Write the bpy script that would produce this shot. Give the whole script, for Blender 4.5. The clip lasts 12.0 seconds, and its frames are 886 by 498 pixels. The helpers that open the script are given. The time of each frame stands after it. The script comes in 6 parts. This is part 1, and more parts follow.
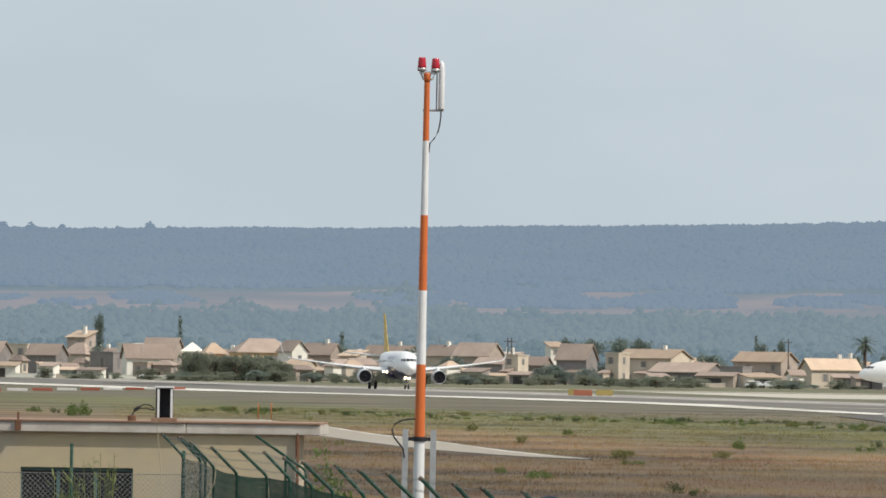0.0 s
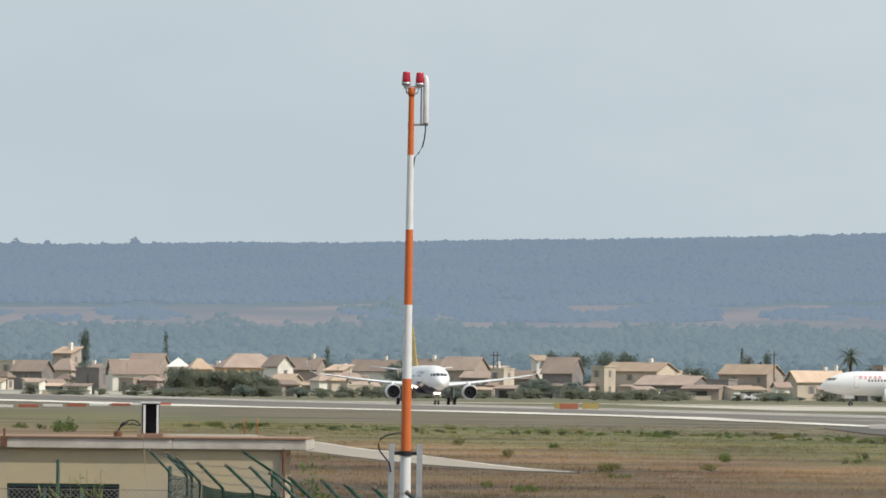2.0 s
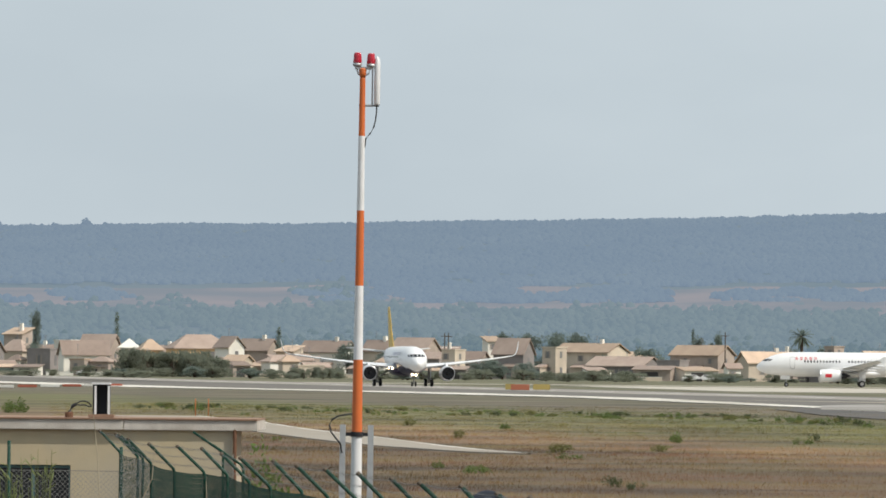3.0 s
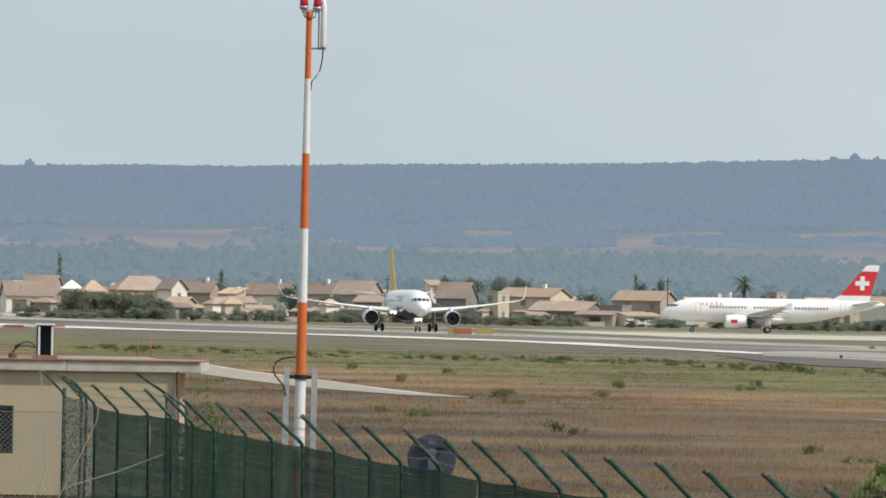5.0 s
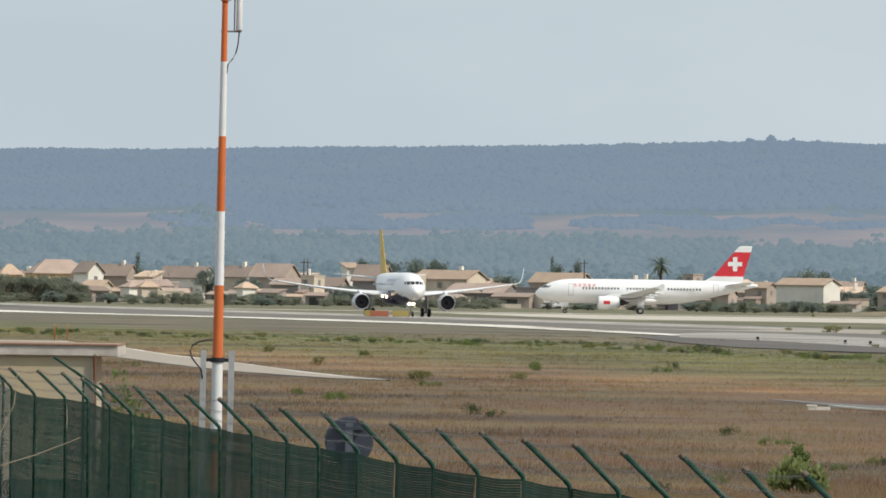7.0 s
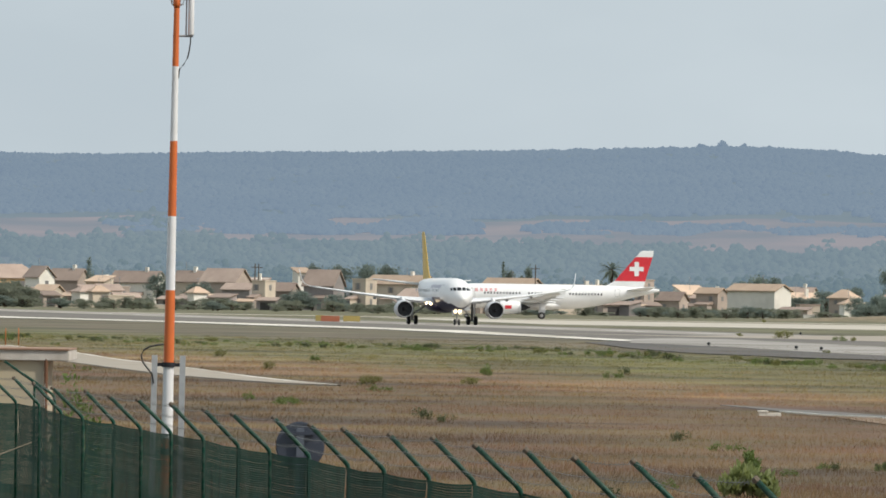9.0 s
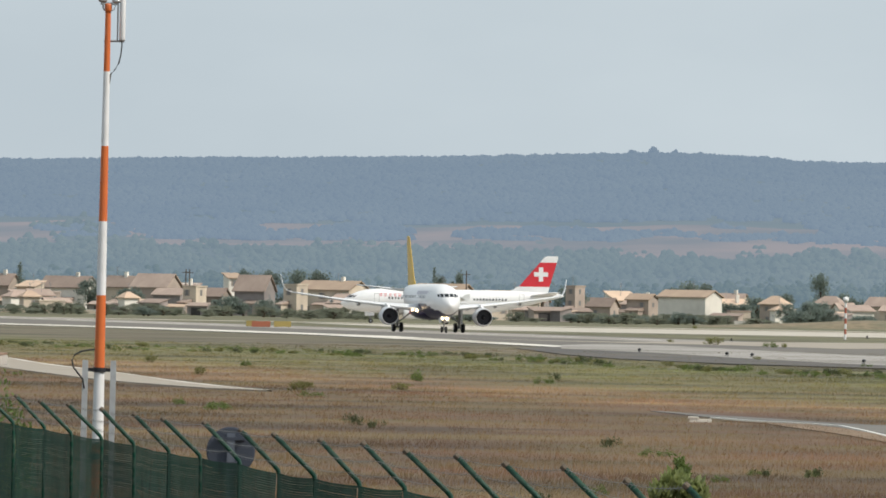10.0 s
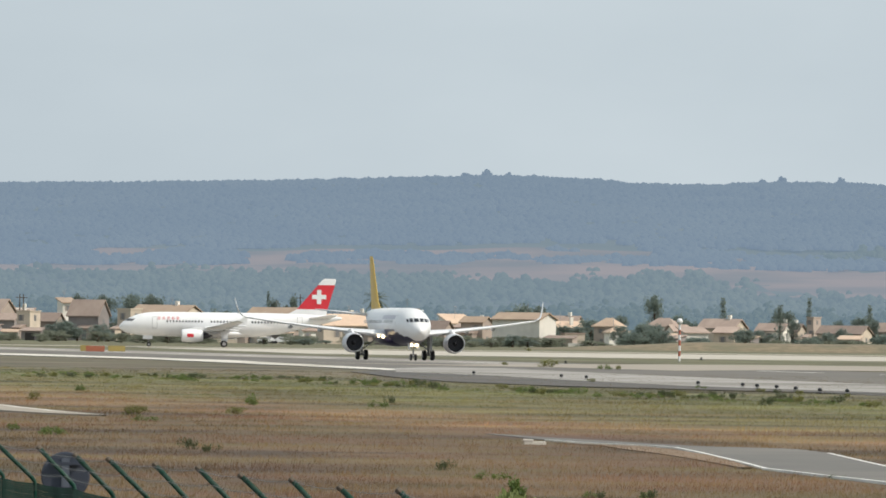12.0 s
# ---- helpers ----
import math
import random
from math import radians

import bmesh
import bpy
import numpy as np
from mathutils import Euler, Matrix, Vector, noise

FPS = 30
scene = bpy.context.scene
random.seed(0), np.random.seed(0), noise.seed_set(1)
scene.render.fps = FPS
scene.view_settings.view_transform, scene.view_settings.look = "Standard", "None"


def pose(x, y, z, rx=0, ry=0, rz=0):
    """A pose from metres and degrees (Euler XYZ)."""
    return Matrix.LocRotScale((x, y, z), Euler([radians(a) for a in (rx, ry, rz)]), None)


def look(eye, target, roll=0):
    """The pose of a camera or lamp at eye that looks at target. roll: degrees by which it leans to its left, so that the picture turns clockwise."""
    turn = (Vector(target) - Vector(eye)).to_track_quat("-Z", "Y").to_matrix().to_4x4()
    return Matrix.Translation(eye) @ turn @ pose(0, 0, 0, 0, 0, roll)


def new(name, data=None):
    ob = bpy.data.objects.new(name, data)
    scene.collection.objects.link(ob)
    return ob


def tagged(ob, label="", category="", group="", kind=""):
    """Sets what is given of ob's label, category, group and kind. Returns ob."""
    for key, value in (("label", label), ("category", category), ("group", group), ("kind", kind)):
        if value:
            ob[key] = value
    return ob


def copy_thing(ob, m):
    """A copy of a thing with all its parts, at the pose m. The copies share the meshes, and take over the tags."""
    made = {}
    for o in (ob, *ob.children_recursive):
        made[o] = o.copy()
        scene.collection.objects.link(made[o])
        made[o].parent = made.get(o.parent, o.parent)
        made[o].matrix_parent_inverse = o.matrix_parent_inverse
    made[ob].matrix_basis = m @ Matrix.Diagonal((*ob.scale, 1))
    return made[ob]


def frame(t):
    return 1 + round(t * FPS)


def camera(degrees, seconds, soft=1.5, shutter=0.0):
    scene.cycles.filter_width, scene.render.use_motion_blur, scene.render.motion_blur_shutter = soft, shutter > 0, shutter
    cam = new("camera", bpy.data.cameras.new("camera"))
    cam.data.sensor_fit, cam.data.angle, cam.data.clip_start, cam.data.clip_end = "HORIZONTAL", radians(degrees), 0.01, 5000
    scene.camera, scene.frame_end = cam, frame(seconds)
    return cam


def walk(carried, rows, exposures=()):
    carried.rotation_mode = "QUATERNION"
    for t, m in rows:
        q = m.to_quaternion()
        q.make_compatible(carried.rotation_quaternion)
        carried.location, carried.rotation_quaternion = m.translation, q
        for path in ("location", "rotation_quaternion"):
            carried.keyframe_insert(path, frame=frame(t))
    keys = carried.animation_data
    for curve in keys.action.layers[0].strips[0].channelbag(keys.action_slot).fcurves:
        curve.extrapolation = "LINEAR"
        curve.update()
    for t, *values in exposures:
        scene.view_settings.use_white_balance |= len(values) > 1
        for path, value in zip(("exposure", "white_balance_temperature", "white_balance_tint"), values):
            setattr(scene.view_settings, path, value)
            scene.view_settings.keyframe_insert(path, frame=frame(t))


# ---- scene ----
# ---- camera: it stands on a bank, 3.55 m above the airfield, and pans with a very long lens ----
EYE = Vector((0, 0, 3.55))
cam = camera(4.4, 12.0, soft=1.7)
AIM = (  # seconds, bearing, elevation and lean in degrees
    (0, -0.9767, 0.5853, 0.826),
    (0.5, -1.0069, 0.5784, 0.688),
    (1, -1.0247, 0.6002, 0.575),
    (1.5, -0.9492, 0.6191, 0.599),
    (2, -0.9041, 0.6564, 0.531),
    (2.5, -0.7864, 0.6877, 0.567),
    (3, -0.6605, 0.5640, 0.539),
    (3.2, -0.6572, 0.5116, 0.573),
    (4.8, -0.4899, 0.2891, 0.989),
    (5, -0.3738, 0.2876, 0.966),
    (5.5, -0.2572, 0.2906, 1.144),
    (6, -0.0493, 0.2779, 0.887),
    (6.5, -0.0036, 0.2677, 0.773),
    (7, 0.0427, 0.2066, 0.809),
    (7.2, 0.0746, 0.1996, 0.823),
    (9, 0.2851, 0.2359, 0.905),
    (9.5, 0.4112, 0.2459, 0.945),
    (10, 0.6276, 0.2697, 1.008),
    (10.5, 0.8552, 0.2593, 0.991),
    (11, 1.1755, 0.2385, 0.620),
    (11.5, 1.3182, 0.2115, 0.641),
    (12, 1.4516, 0.3981, 0.730),
)


def aim(t, bearing, elevation, lean):
    """The eye sways a few centimetres to the left as the camera turns."""
    b, e = radians(bearing), radians(elevation)
    way = Vector((math.sin(b) * math.cos(e), math.cos(b) * math.cos(e), math.sin(e)))
    eye = EYE + Vector((float(np.interp(t, (0, 3.2, 4.8, 9, 12), (0, 0, -0.028, -0.034, -0.034))), 0, 0))
    return look(eye, eye + way * 1000, lean)


walk(cam, [(row[0], aim(*row)) for row in AIM])

# ---- sky and sun: thin high cloud, hazy sun from the side ----
SUN_EL, SUN_AZ = 46.0, 116.0   # degrees up; clockwise from +y
world = bpy.data.worlds.new("sky")
scene.world = world
world.use_nodes = True
wn, wl = world.node_tree.nodes, world.node_tree.links
wn.clear()
sky = wn.new("ShaderNodeTexSky")
sky.sky_type, sky.sun_disc = "NISHITA", False
sky.sun_elevation, sky.sun_rotation = radians(SUN_EL), radians(SUN_AZ)
sky.dust_density, sky.air_density, sky.ozone_density = 4.0, 1.0, 1.0
scale = wn.new("ShaderNodeVectorMath")
scale.operation = "SCALE"
scale.inputs["Scale"].default_value = 0.10
coord = wn.new("ShaderNodeTexCoord")
stretch = wn.new("ShaderNodeMapping")
stretch.inputs["Scale"].default_value = (9, 9, 22)
clouds = wn.new("ShaderNodeTexNoise")
clouds.inputs["Scale"].default_value, clouds.inputs["Detail"].default_value = 1.6, 5
cover = wn.new("ShaderNodeMapRange")
cover.inputs["From Min"].default_value, cover.inputs["From Max"].default_value = 0.3, 0.7
cover.inputs["To Min"].default_value, cover.inputs["To Max"].default_value = 0.9, 1.0
mixer = wn.new("ShaderNodeMix")
mixer.data_type = "RGBA"
tint = wn.new("ShaderNodeMix")
tint.data_type = "RGBA"
tint.inputs[6].default_value, tint.inputs[7].default_value = (0.535, 0.625, 0.69, 1), (0.63, 0.70, 0.735, 1)
back = wn.new("ShaderNodeBackground")
wout = wn.new("ShaderNodeOutputWorld")
wl.new(sky.outputs[0], scale.inputs[0])
wl.new(coord.outputs["Generated"], stretch.inputs[0])
wl.new(stretch.outputs[0], clouds.inputs["Vector"])
wl.new(clouds.outputs["Fac"], cover.inputs["Value"])
wl.new(clouds.outputs["Fac"], tint.inputs[0])
wl.new(cover.outputs[0], mixer.inputs[0])
wl.new(scale.outputs[0], mixer.inputs[6])
wl.new(tint.outputs[2], mixer.inputs[7])
wl.new(mixer.outputs[2], back.inputs["Color"])
wl.new(back.outputs[0], wout.inputs[0])

sun = new("sun", bpy.data.lights.new("sun", "SUN"))
sun.data.energy, sun.data.angle, sun.data.color = 3.7, radians(1.5), (1.0, 0.93, 0.82)
b, e = radians(SUN_AZ), radians(SUN_EL)
sun.matrix_world = look((math.sin(b) * math.cos(e) * 50, math.cos(b) * math.cos(e) * 50, math.sin(e) * 50), (0, 0, 0))


# ---- materials ----
def material(name, colour, rough=0.7, metal=0.0, grain=None, grain_scale=20.0, grain_mix=0.5, stain=None, stain_scale=1.0,
             stain_mix=0.5, bump=0.0, bump_scale=40.0, island=0.0, objects=0.0, glow=None, glow_strength=0.0, coords="Object", gloss=0.5, through_light=None):
    m = bpy.data.materials.new(name)
    m.use_nodes = True
    n, l = m.node_tree.nodes, m.node_tree.links
    bsdf = n["Principled BSDF"]
    bsdf.inputs["Roughness"].default_value, bsdf.inputs["Metallic"].default_value = rough, metal
    bsdf.inputs["Specular IOR Level"].default_value = gloss
    tc = n.new("ShaderNodeTexCoord")
    last = None

    def layer(previous, other, scale_, mix_, lo, hi):
        tex = n.new("ShaderNodeTexNoise")
        tex.inputs["Scale"].default_value, tex.inputs["Detail"].default_value = scale_, 6
        l.new(tc.outputs[coords], tex.inputs["Vector"])
        ramp = n.new("ShaderNodeMapRange")
        ramp.inputs["From Min"].default_value, ramp.inputs["From Max"].default_value = lo, hi
        ramp.inputs["To Max"].default_value = mix_
        l.new(tex.outputs["Fac"], ramp.inputs["Value"])
        mx = n.new("ShaderNodeMix")
        mx.data_type = "RGBA"
        l.new(ramp.outputs[0], mx.inputs[0])
        if previous:
            l.new(previous, mx.inputs[6])
        else:
            mx.inputs[6].default_value = (*colour, 1)
        mx.inputs[7].default_value = (*other, 1)
        return mx.outputs[2]

    if grain:
        last = layer(last, grain, grain_scale, grain_mix, 0.4, 0.65)
    if stain:
        last = layer(last, stain, stain_scale, stain_mix, 0.45, 0.7)
    for amount, socket in ((island, "Random Per Island"), (objects, "Random")):
        if amount:
            info = n.new("ShaderNodeNewGeometry" if socket == "Random Per Island" else "ShaderNodeObjectInfo")
            rng = n.new("ShaderNodeMapRange")
            rng.inputs["To Min"].default_value, rng.inputs["To Max"].default_value = 1 - amount, 1 + amount
            l.new(info.outputs[socket], rng.inputs["Value"])
            hsv = n.new("ShaderNodeHueSaturation")
            l.new(rng.outputs[0], hsv.inputs["Value"])
            if last:
                l.new(last, hsv.inputs["Color"])
            else:
                hsv.inputs["Color"].default_value = (*colour, 1)
            last = hsv.outputs[0]
    if last:
        l.new(last, bsdf.inputs["Base Color"])
    else:
        bsdf.inputs["Base Color"].default_value = (*colour, 1)
    if bump:
        tex = n.new("ShaderNodeTexNoise")
        tex.inputs["Scale"].default_value, tex.inputs["Detail"].default_value = bump_scale, 5
        l.new(tc.outputs[coords], tex.inputs["Vector"])
        bp = n.new("ShaderNodeBump")
        bp.inputs["Strength"].default_value, bp.inputs["Distance"].default_value = bump, 0.05
        l.new(tex.outputs["Fac"], bp.inputs["Height"])
        l.new(bp.outputs[0], bsdf.inputs["Normal"])
    if through_light:            # thin leaves let light through
        thin, blend = n.new("ShaderNodeBsdfTranslucent"), n.new("ShaderNodeMixShader")
        thin.inputs["Color"].default_value = (*through_light, 1)
        blend.inputs[0].default_value = 0.5
        l.new(bsdf.outputs[0], blend.inputs[1])
        l.new(thin.outputs[0], blend.inputs[2])
        l.new(blend.outputs[0], n["Material Output"].inputs["Surface"])
    if glow:
        bsdf.inputs["Emission Color"].default_value, bsdf.inputs["Emission Strength"].default_value = (*glow, 1), glow_strength
    return m


# ---- mesh helpers ----
def part(name, bm, mat, parent=None, label="", smooth=False):
    me = bpy.data.meshes.new(name)
    bm.to_mesh(me)
    bm.free()
    return link(name, me, mat, parent, label, smooth)


def link(name, me, mat, parent=None, label="", smooth=False):
    if mat and not me.materials:
        me.materials.append(mat)
    if smooth:
        for p in me.polygons:
            p.use_smooth = True
    ob = new(name, me)
    if parent:
        ob.parent = parent
    if label:
        ob["label"] = label
    return ob


def thing(name, at, label, category, group="", kind="", rz=0.0):
    ob = new(name)
    ob.empty_display_size = 0.2
    ob.matrix_basis = pose(*at, 0, 0, rz)
    return tagged(ob, label, category, group, kind)


def box(bm, x0, x1, y0, y1, z0, z1):
    v = [bm.verts.new((x, y, z)) for z in (z0, z1) for x, y in ((x0, y0), (x1, y0), (x1, y1), (x0, y1))]
    for f in ((3, 2, 1, 0), (4, 5, 6, 7), (0, 1, 5, 4), (1, 2, 6, 5), (2, 3, 7, 6), (3, 0, 4, 7)):
        bm.faces.new([v[i] for i in f])
    return v


def boxed(x0, x1, y0, y1, z0, z1, bevel=0.0):
    bm = bmesh.new()
    box(bm, x0, x1, y0, y1, z0, z1)
    if bevel:
        bmesh.ops.bevel(bm, geom=bm.edges[:], offset=bevel, segments=2, affect="EDGES")
    return bm


def skin(bm, rings, closed=True, caps=True):
    """Faces between successive rings of points."""
    vs = [[bm.verts.new(p) for p in ring] for ring in rings]
    k = len(vs[0])
    for a, b_ in zip(vs, vs[1:]):
        for i in range(k if closed else k - 1):
            j = (i + 1) % k
            bm.faces.new((a[i], a[j], b_[j], b_[i]))
    if caps:
        bm.faces.new(vs[0][::-1])
        bm.faces.new(vs[-1])
    bmesh.ops.recalc_face_normals(bm, faces=bm.faces[:])
    return bm


def tube(bm, points, radius, sides=8, radius_end=None):
    pts = [Vector(p) for p in points]
    end = radius if radius_end is None else radius_end
    rings = []
    for i, p in enumerate(pts):
        d = (pts[min(i + 1, len(pts) - 1)] - pts[max(i - 1, 0)]).normalized()
        u = d.cross(Vector((0, 0, 1)) if abs(d.z) < 0.9 else Vector((1, 0, 0))).normalized()
        w = d.cross(u)
        r = radius + (end - radius) * i / max(1, len(pts) - 1)
        rings.append([p + (u * math.cos(a) + w * math.sin(a)) * r for a in (2 * math.pi * k / sides for k in range(sides))])
    return skin(bm, rings)


def lathe(profile, axis="Z", sides=24, caps=True, origin=(0, 0, 0)):
    """A turned body: profile of (along, radius)."""
    bm = bmesh.new()
    o = Vector(origin)
    rings = []
    for s, r in profile:
        ring = []
        for k in range(sides):
            a = 2 * math.pi * k / sides
            c, d = r * math.cos(a), r * math.sin(a)
            ring.append(o + Vector({"Z": (c, d, s), "Y": (c, s, d), "X": (s, c, d)}[axis]))
        rings.append(ring)
    return skin(bm, rings, caps=caps)


# ---- materials of the ground ----
def ground_material(name, gain):
    m = bpy.data.materials.new(name)
    m.use_nodes = True
    n, l = m.node_tree.nodes, m.node_tree.links
    geo = n.new("ShaderNodeNewGeometry")
    sep = n.new("ShaderNodeSeparateXYZ")
    l.new(geo.outputs["Position"], sep.inputs[0])
    zone = n.new("ShaderNodeMath")
    zone.operation = "MULTIPLY_ADD"
    l.new(sep.outputs["X"], zone.inputs[0])
    zone.inputs[1].default_value = 6.0
    l.new(sep.outputs["Y"], zone.inputs[2])
    wander = n.new("ShaderNodeTexNoise")
    wander.inputs["Scale"].default_value, wander.inputs["Detail"].default_value = 0.03, 5
    l.new(geo.outputs["Position"], wander.inputs["Vector"])
    shift = n.new("ShaderNodeMath")
    shift.operation = "MULTIPLY_ADD"
    l.new(wander.outputs["Fac"], shift.inputs[0])
    shift.inputs[1].default_value = 170.0
    l.new(zone.outputs[0], shift.inputs[2])
    rng = n.new("ShaderNodeMapRange")
    rng.inputs["From Min"].default_value, rng.inputs["From Max"].default_value = 415, 1815
    l.new(shift.outputs[0], rng.inputs["Value"])
    ramp = n.new("ShaderNodeValToRGB")
    el = ramp.color_ramp.elements
    stops = ((0.0, (0.097, 0.061, 0.027)), (0.11, (0.104, 0.065, 0.029)), (0.135, (0.172, 0.107, 0.050)), (0.165, (0.166, 0.112, 0.052)),
             (0.20, (0.132, 0.109, 0.043)), (0.34, (0.107, 0.107, 0.035)), (0.44, (0.118, 0.098, 0.062)), (1.0, (0.128, 0.123, 0.062)))
    el[0].position, el[0].color = stops[0][0], (*stops[0][1], 1)
    el[1].position, el[1].color = stops[-1][0], (*stops[-1][1], 1)
    for pos_, col in stops[1:-1]:
        el.new(pos_).color = (*col, 1)
    l.new(rng.outputs[0], ramp.inputs[0])
    fine = n.new("ShaderNodeTexNoise")
    fine.inputs["Scale"].default_value, fine.inputs["Detail"].default_value = 0.05, 12
    l.new(geo.outputs["Position"], fine.inputs["Vector"])
    val = n.new("ShaderNodeMapRange")
    val.inputs["From Min"].default_value, val.inputs["From Max"].default_value = 0.36, 0.64
    val.inputs["To Min"].default_value, val.inputs["To Max"].default_value = 0.52 * gain, 1.46 * gain
    l.new(fine.outputs["Fac"], val.inputs["Value"])
    info = n.new("ShaderNodeMapRange")
    info.inputs["To Min"].default_value, info.inputs["To Max"].default_value = 0.72, 1.28
    l.new(geo.outputs["Random Per Island"], info.inputs["Value"])
    both = n.new("ShaderNodeMath")
    both.operation = "MULTIPLY"
    l.new(val.outputs[0], both.inputs[0])
    l.new(info.outputs[0], both.inputs[1])
    tuft = n.new("ShaderNodeTexNoise")
    tuft.inputs["Scale"].default_value, tuft.inputs["Detail"].default_value = 0.11, 6
    l.new(geo.outputs["Position"], tuft.inputs["Vector"])
    hue = n.new("ShaderNodeMapRange")
    hue.inputs["From Min"].default_value, hue.inputs["From Max"].default_value = 0.36, 0.64
    hue.inputs["To Min"].default_value, hue.inputs["To Max"].default_value = 0.474, 0.524
    l.new(tuft.outputs["Fac"], hue.inputs["Value"])
    hsv = n.new("ShaderNodeHueSaturation")
    hsv.inputs["Saturation"].default_value = 0.97
    l.new(hue.outputs[0], hsv.inputs["Hue"])
    l.new(both.outputs[0], hsv.inputs["Value"])
    l.new(ramp.outputs[0], hsv.inputs["Color"])
    streak = n.new("ShaderNodeMapping")
    streak.inputs["Scale"].default_value = (0.16, 0.035, 1.0)
    l.new(geo.outputs["Position"], streak.inputs[0])
    bare = n.new("ShaderNodeTexNoise")
    bare.inputs["Scale"].default_value, bare.inputs["Detail"].default_value, bare.inputs["Roughness"].default_value = 1.0, 8, 0.68
    l.new(streak.outputs[0], bare.inputs["Vector"])
    sand = n.new("ShaderNodeMapRange")
    sand.inputs["From Min"].default_value, sand.inputs["From Max"].default_value, sand.inputs["To Max"].default_value = 0.56, 0.72, 0.62
    l.new(bare.outputs["Fac"], sand.inputs["Value"])
    mx = n.new("ShaderNodeMix")
    mx.data_type = "RGBA"
    mx.inputs[7].default_value = (0.225, 0.150, 0.082, 1)
    l.new(sand.outputs[0], mx.inputs[0])
    l.new(hsv.outputs[0], mx.inputs[6])
    bsdf = n["Principled BSDF"]
    bsdf.inputs["Roughness"].default_value = 0.95
    l.new(mx.outputs[2], bsdf.inputs["Base Color"])
    return m


DRY_FIELD, DRY_BLADES = ground_material("dry_field", 0.82), ground_material("dry_grass_blades", 1.3)
ASPHALT = material("runway_asphalt", (0.135, 0.122, 0.105), 0.95, grain=(0.17, 0.155, 0.135), grain_scale=0.06, stain=(0.085, 0.08, 0.078), stain_scale=0.012, coords="Object")
DARK_TAR = material("dark_asphalt", (0.078, 0.072, 0.068), 0.95, grain=(0.105, 0.096, 0.088), grain_scale=0.1, stain=(0.15, 0.13, 0.10), stain_scale=0.03, stain_mix=0.6)
CONCRETE = material("pale_concrete", (0.50, 0.455, 0.39), 0.9, grain=(0.36, 0.32, 0.27), grain_scale=0.05, stain=(0.30, 0.28, 0.21), stain_scale=0.03)
BLEACHED = material("sun_bleached_edge", (0.76, 0.72, 0.66), 0.9, grain=(0.56, 0.51, 0.44), grain_scale=0.12, stain=(0.27, 0.235, 0.17), stain_scale=0.04, stain_mix=0.9)
WORN_EDGE = material("worn_runway_edge", (0.34, 0.32, 0.295), 0.95, grain=(0.24, 0.22, 0.195), grain_scale=0.12, stain=(0.13, 0.115, 0.095), stain_scale=0.035, stain_mix=0.9)
PALE_ROAD = material("pale_dusty_road", (0.33, 0.29, 0.24), 0.95, grain=(0.30, 0.27, 0.225), grain_scale=0.4, stain=(0.26, 0.22, 0.17), stain_scale=0.1)
PALE_RUNWAY = material("pale_runway_concrete", (0.33, 0.30, 0.265), 0.95, grain=(0.26, 0.24, 0.21), grain_scale=0.06, stain=(0.15, 0.14, 0.13), stain_scale=0.014, stain_mix=0.7)
ROAD_TAR = material("worn_road", (0.14, 0.132, 0.12), 0.95, grain=(0.112, 0.107, 0.10), grain_scale=0.4, stain=(0.22, 0.20, 0.17), stain_scale=0.08)
PAINT_WHITE = material("white_line_paint", (0.72, 0.70, 0.66), 0.7, grain=(0.5, 0.48, 0.44), grain_scale=0.3)

# ---- the ground, the runway and the roads ----
def patch(name, corners, z, mat, label, thick=0.3, cells=1):
    """A slab with the given corners, its top at z."""
    bm = bmesh.new()
    top = [bm.verts.new((x, y, z)) for x, y in corners]
    low = [bm.verts.new((x, y, z - thick)) for x, y in corners]
    bm.faces.new(top)
    for i in range(len(top)):
        j = (i + 1) % len(top)
        bm.faces.new((top[i], low[i], low[j], top[j]))
    bmesh.ops.recalc_face_normals(bm, faces=bm.faces[:])
    return tagged(part(name, bm, mat), label, kind="structure")


def make_ground():
    ys = [-400, -100, 0, 60] + list(np.linspace(100, 1000, 61)) + list(np.linspace(1050, 4990, 40))
    xs = [-4800, -2500, -1200, -600, -300, -150, -80] + list(np.linspace(-50, 70, 41)) + [110, 180, 300, 600, 1200, 2500, 4800]
    bm = bmesh.new()
    grid = [[bm.verts.new((x, y, -0.06 + 0.04 * (noise.noise((x * 0.05, y * 0.02, 3)) if 130 < y < 1000 else 0))) for x in xs] for y in ys]
    for r0, r1 in zip(grid, grid[1:]):
        for i in range(len(xs) - 1):
            bm.faces.new((r0[i], r0[i + 1], r1[i + 1], r1[i]))
    return tagged(part("ground", bm, DRY_FIELD, smooth=True), "flat dry airfield grassland, brown, tan and olive", kind="structure")


make_ground()

RUN = radians(7.653)                       # the runway's heading off the view axis
RUN_X = 202.29
def on_runway(s, across):
    """A spot s metres back along the runway's centre line from y = 0, and across to the picture's right."""
    return (RUN_X - math.sin(RUN) * s + math.cos(RUN) * across, math.cos(RUN) * s + math.sin(RUN) * across)


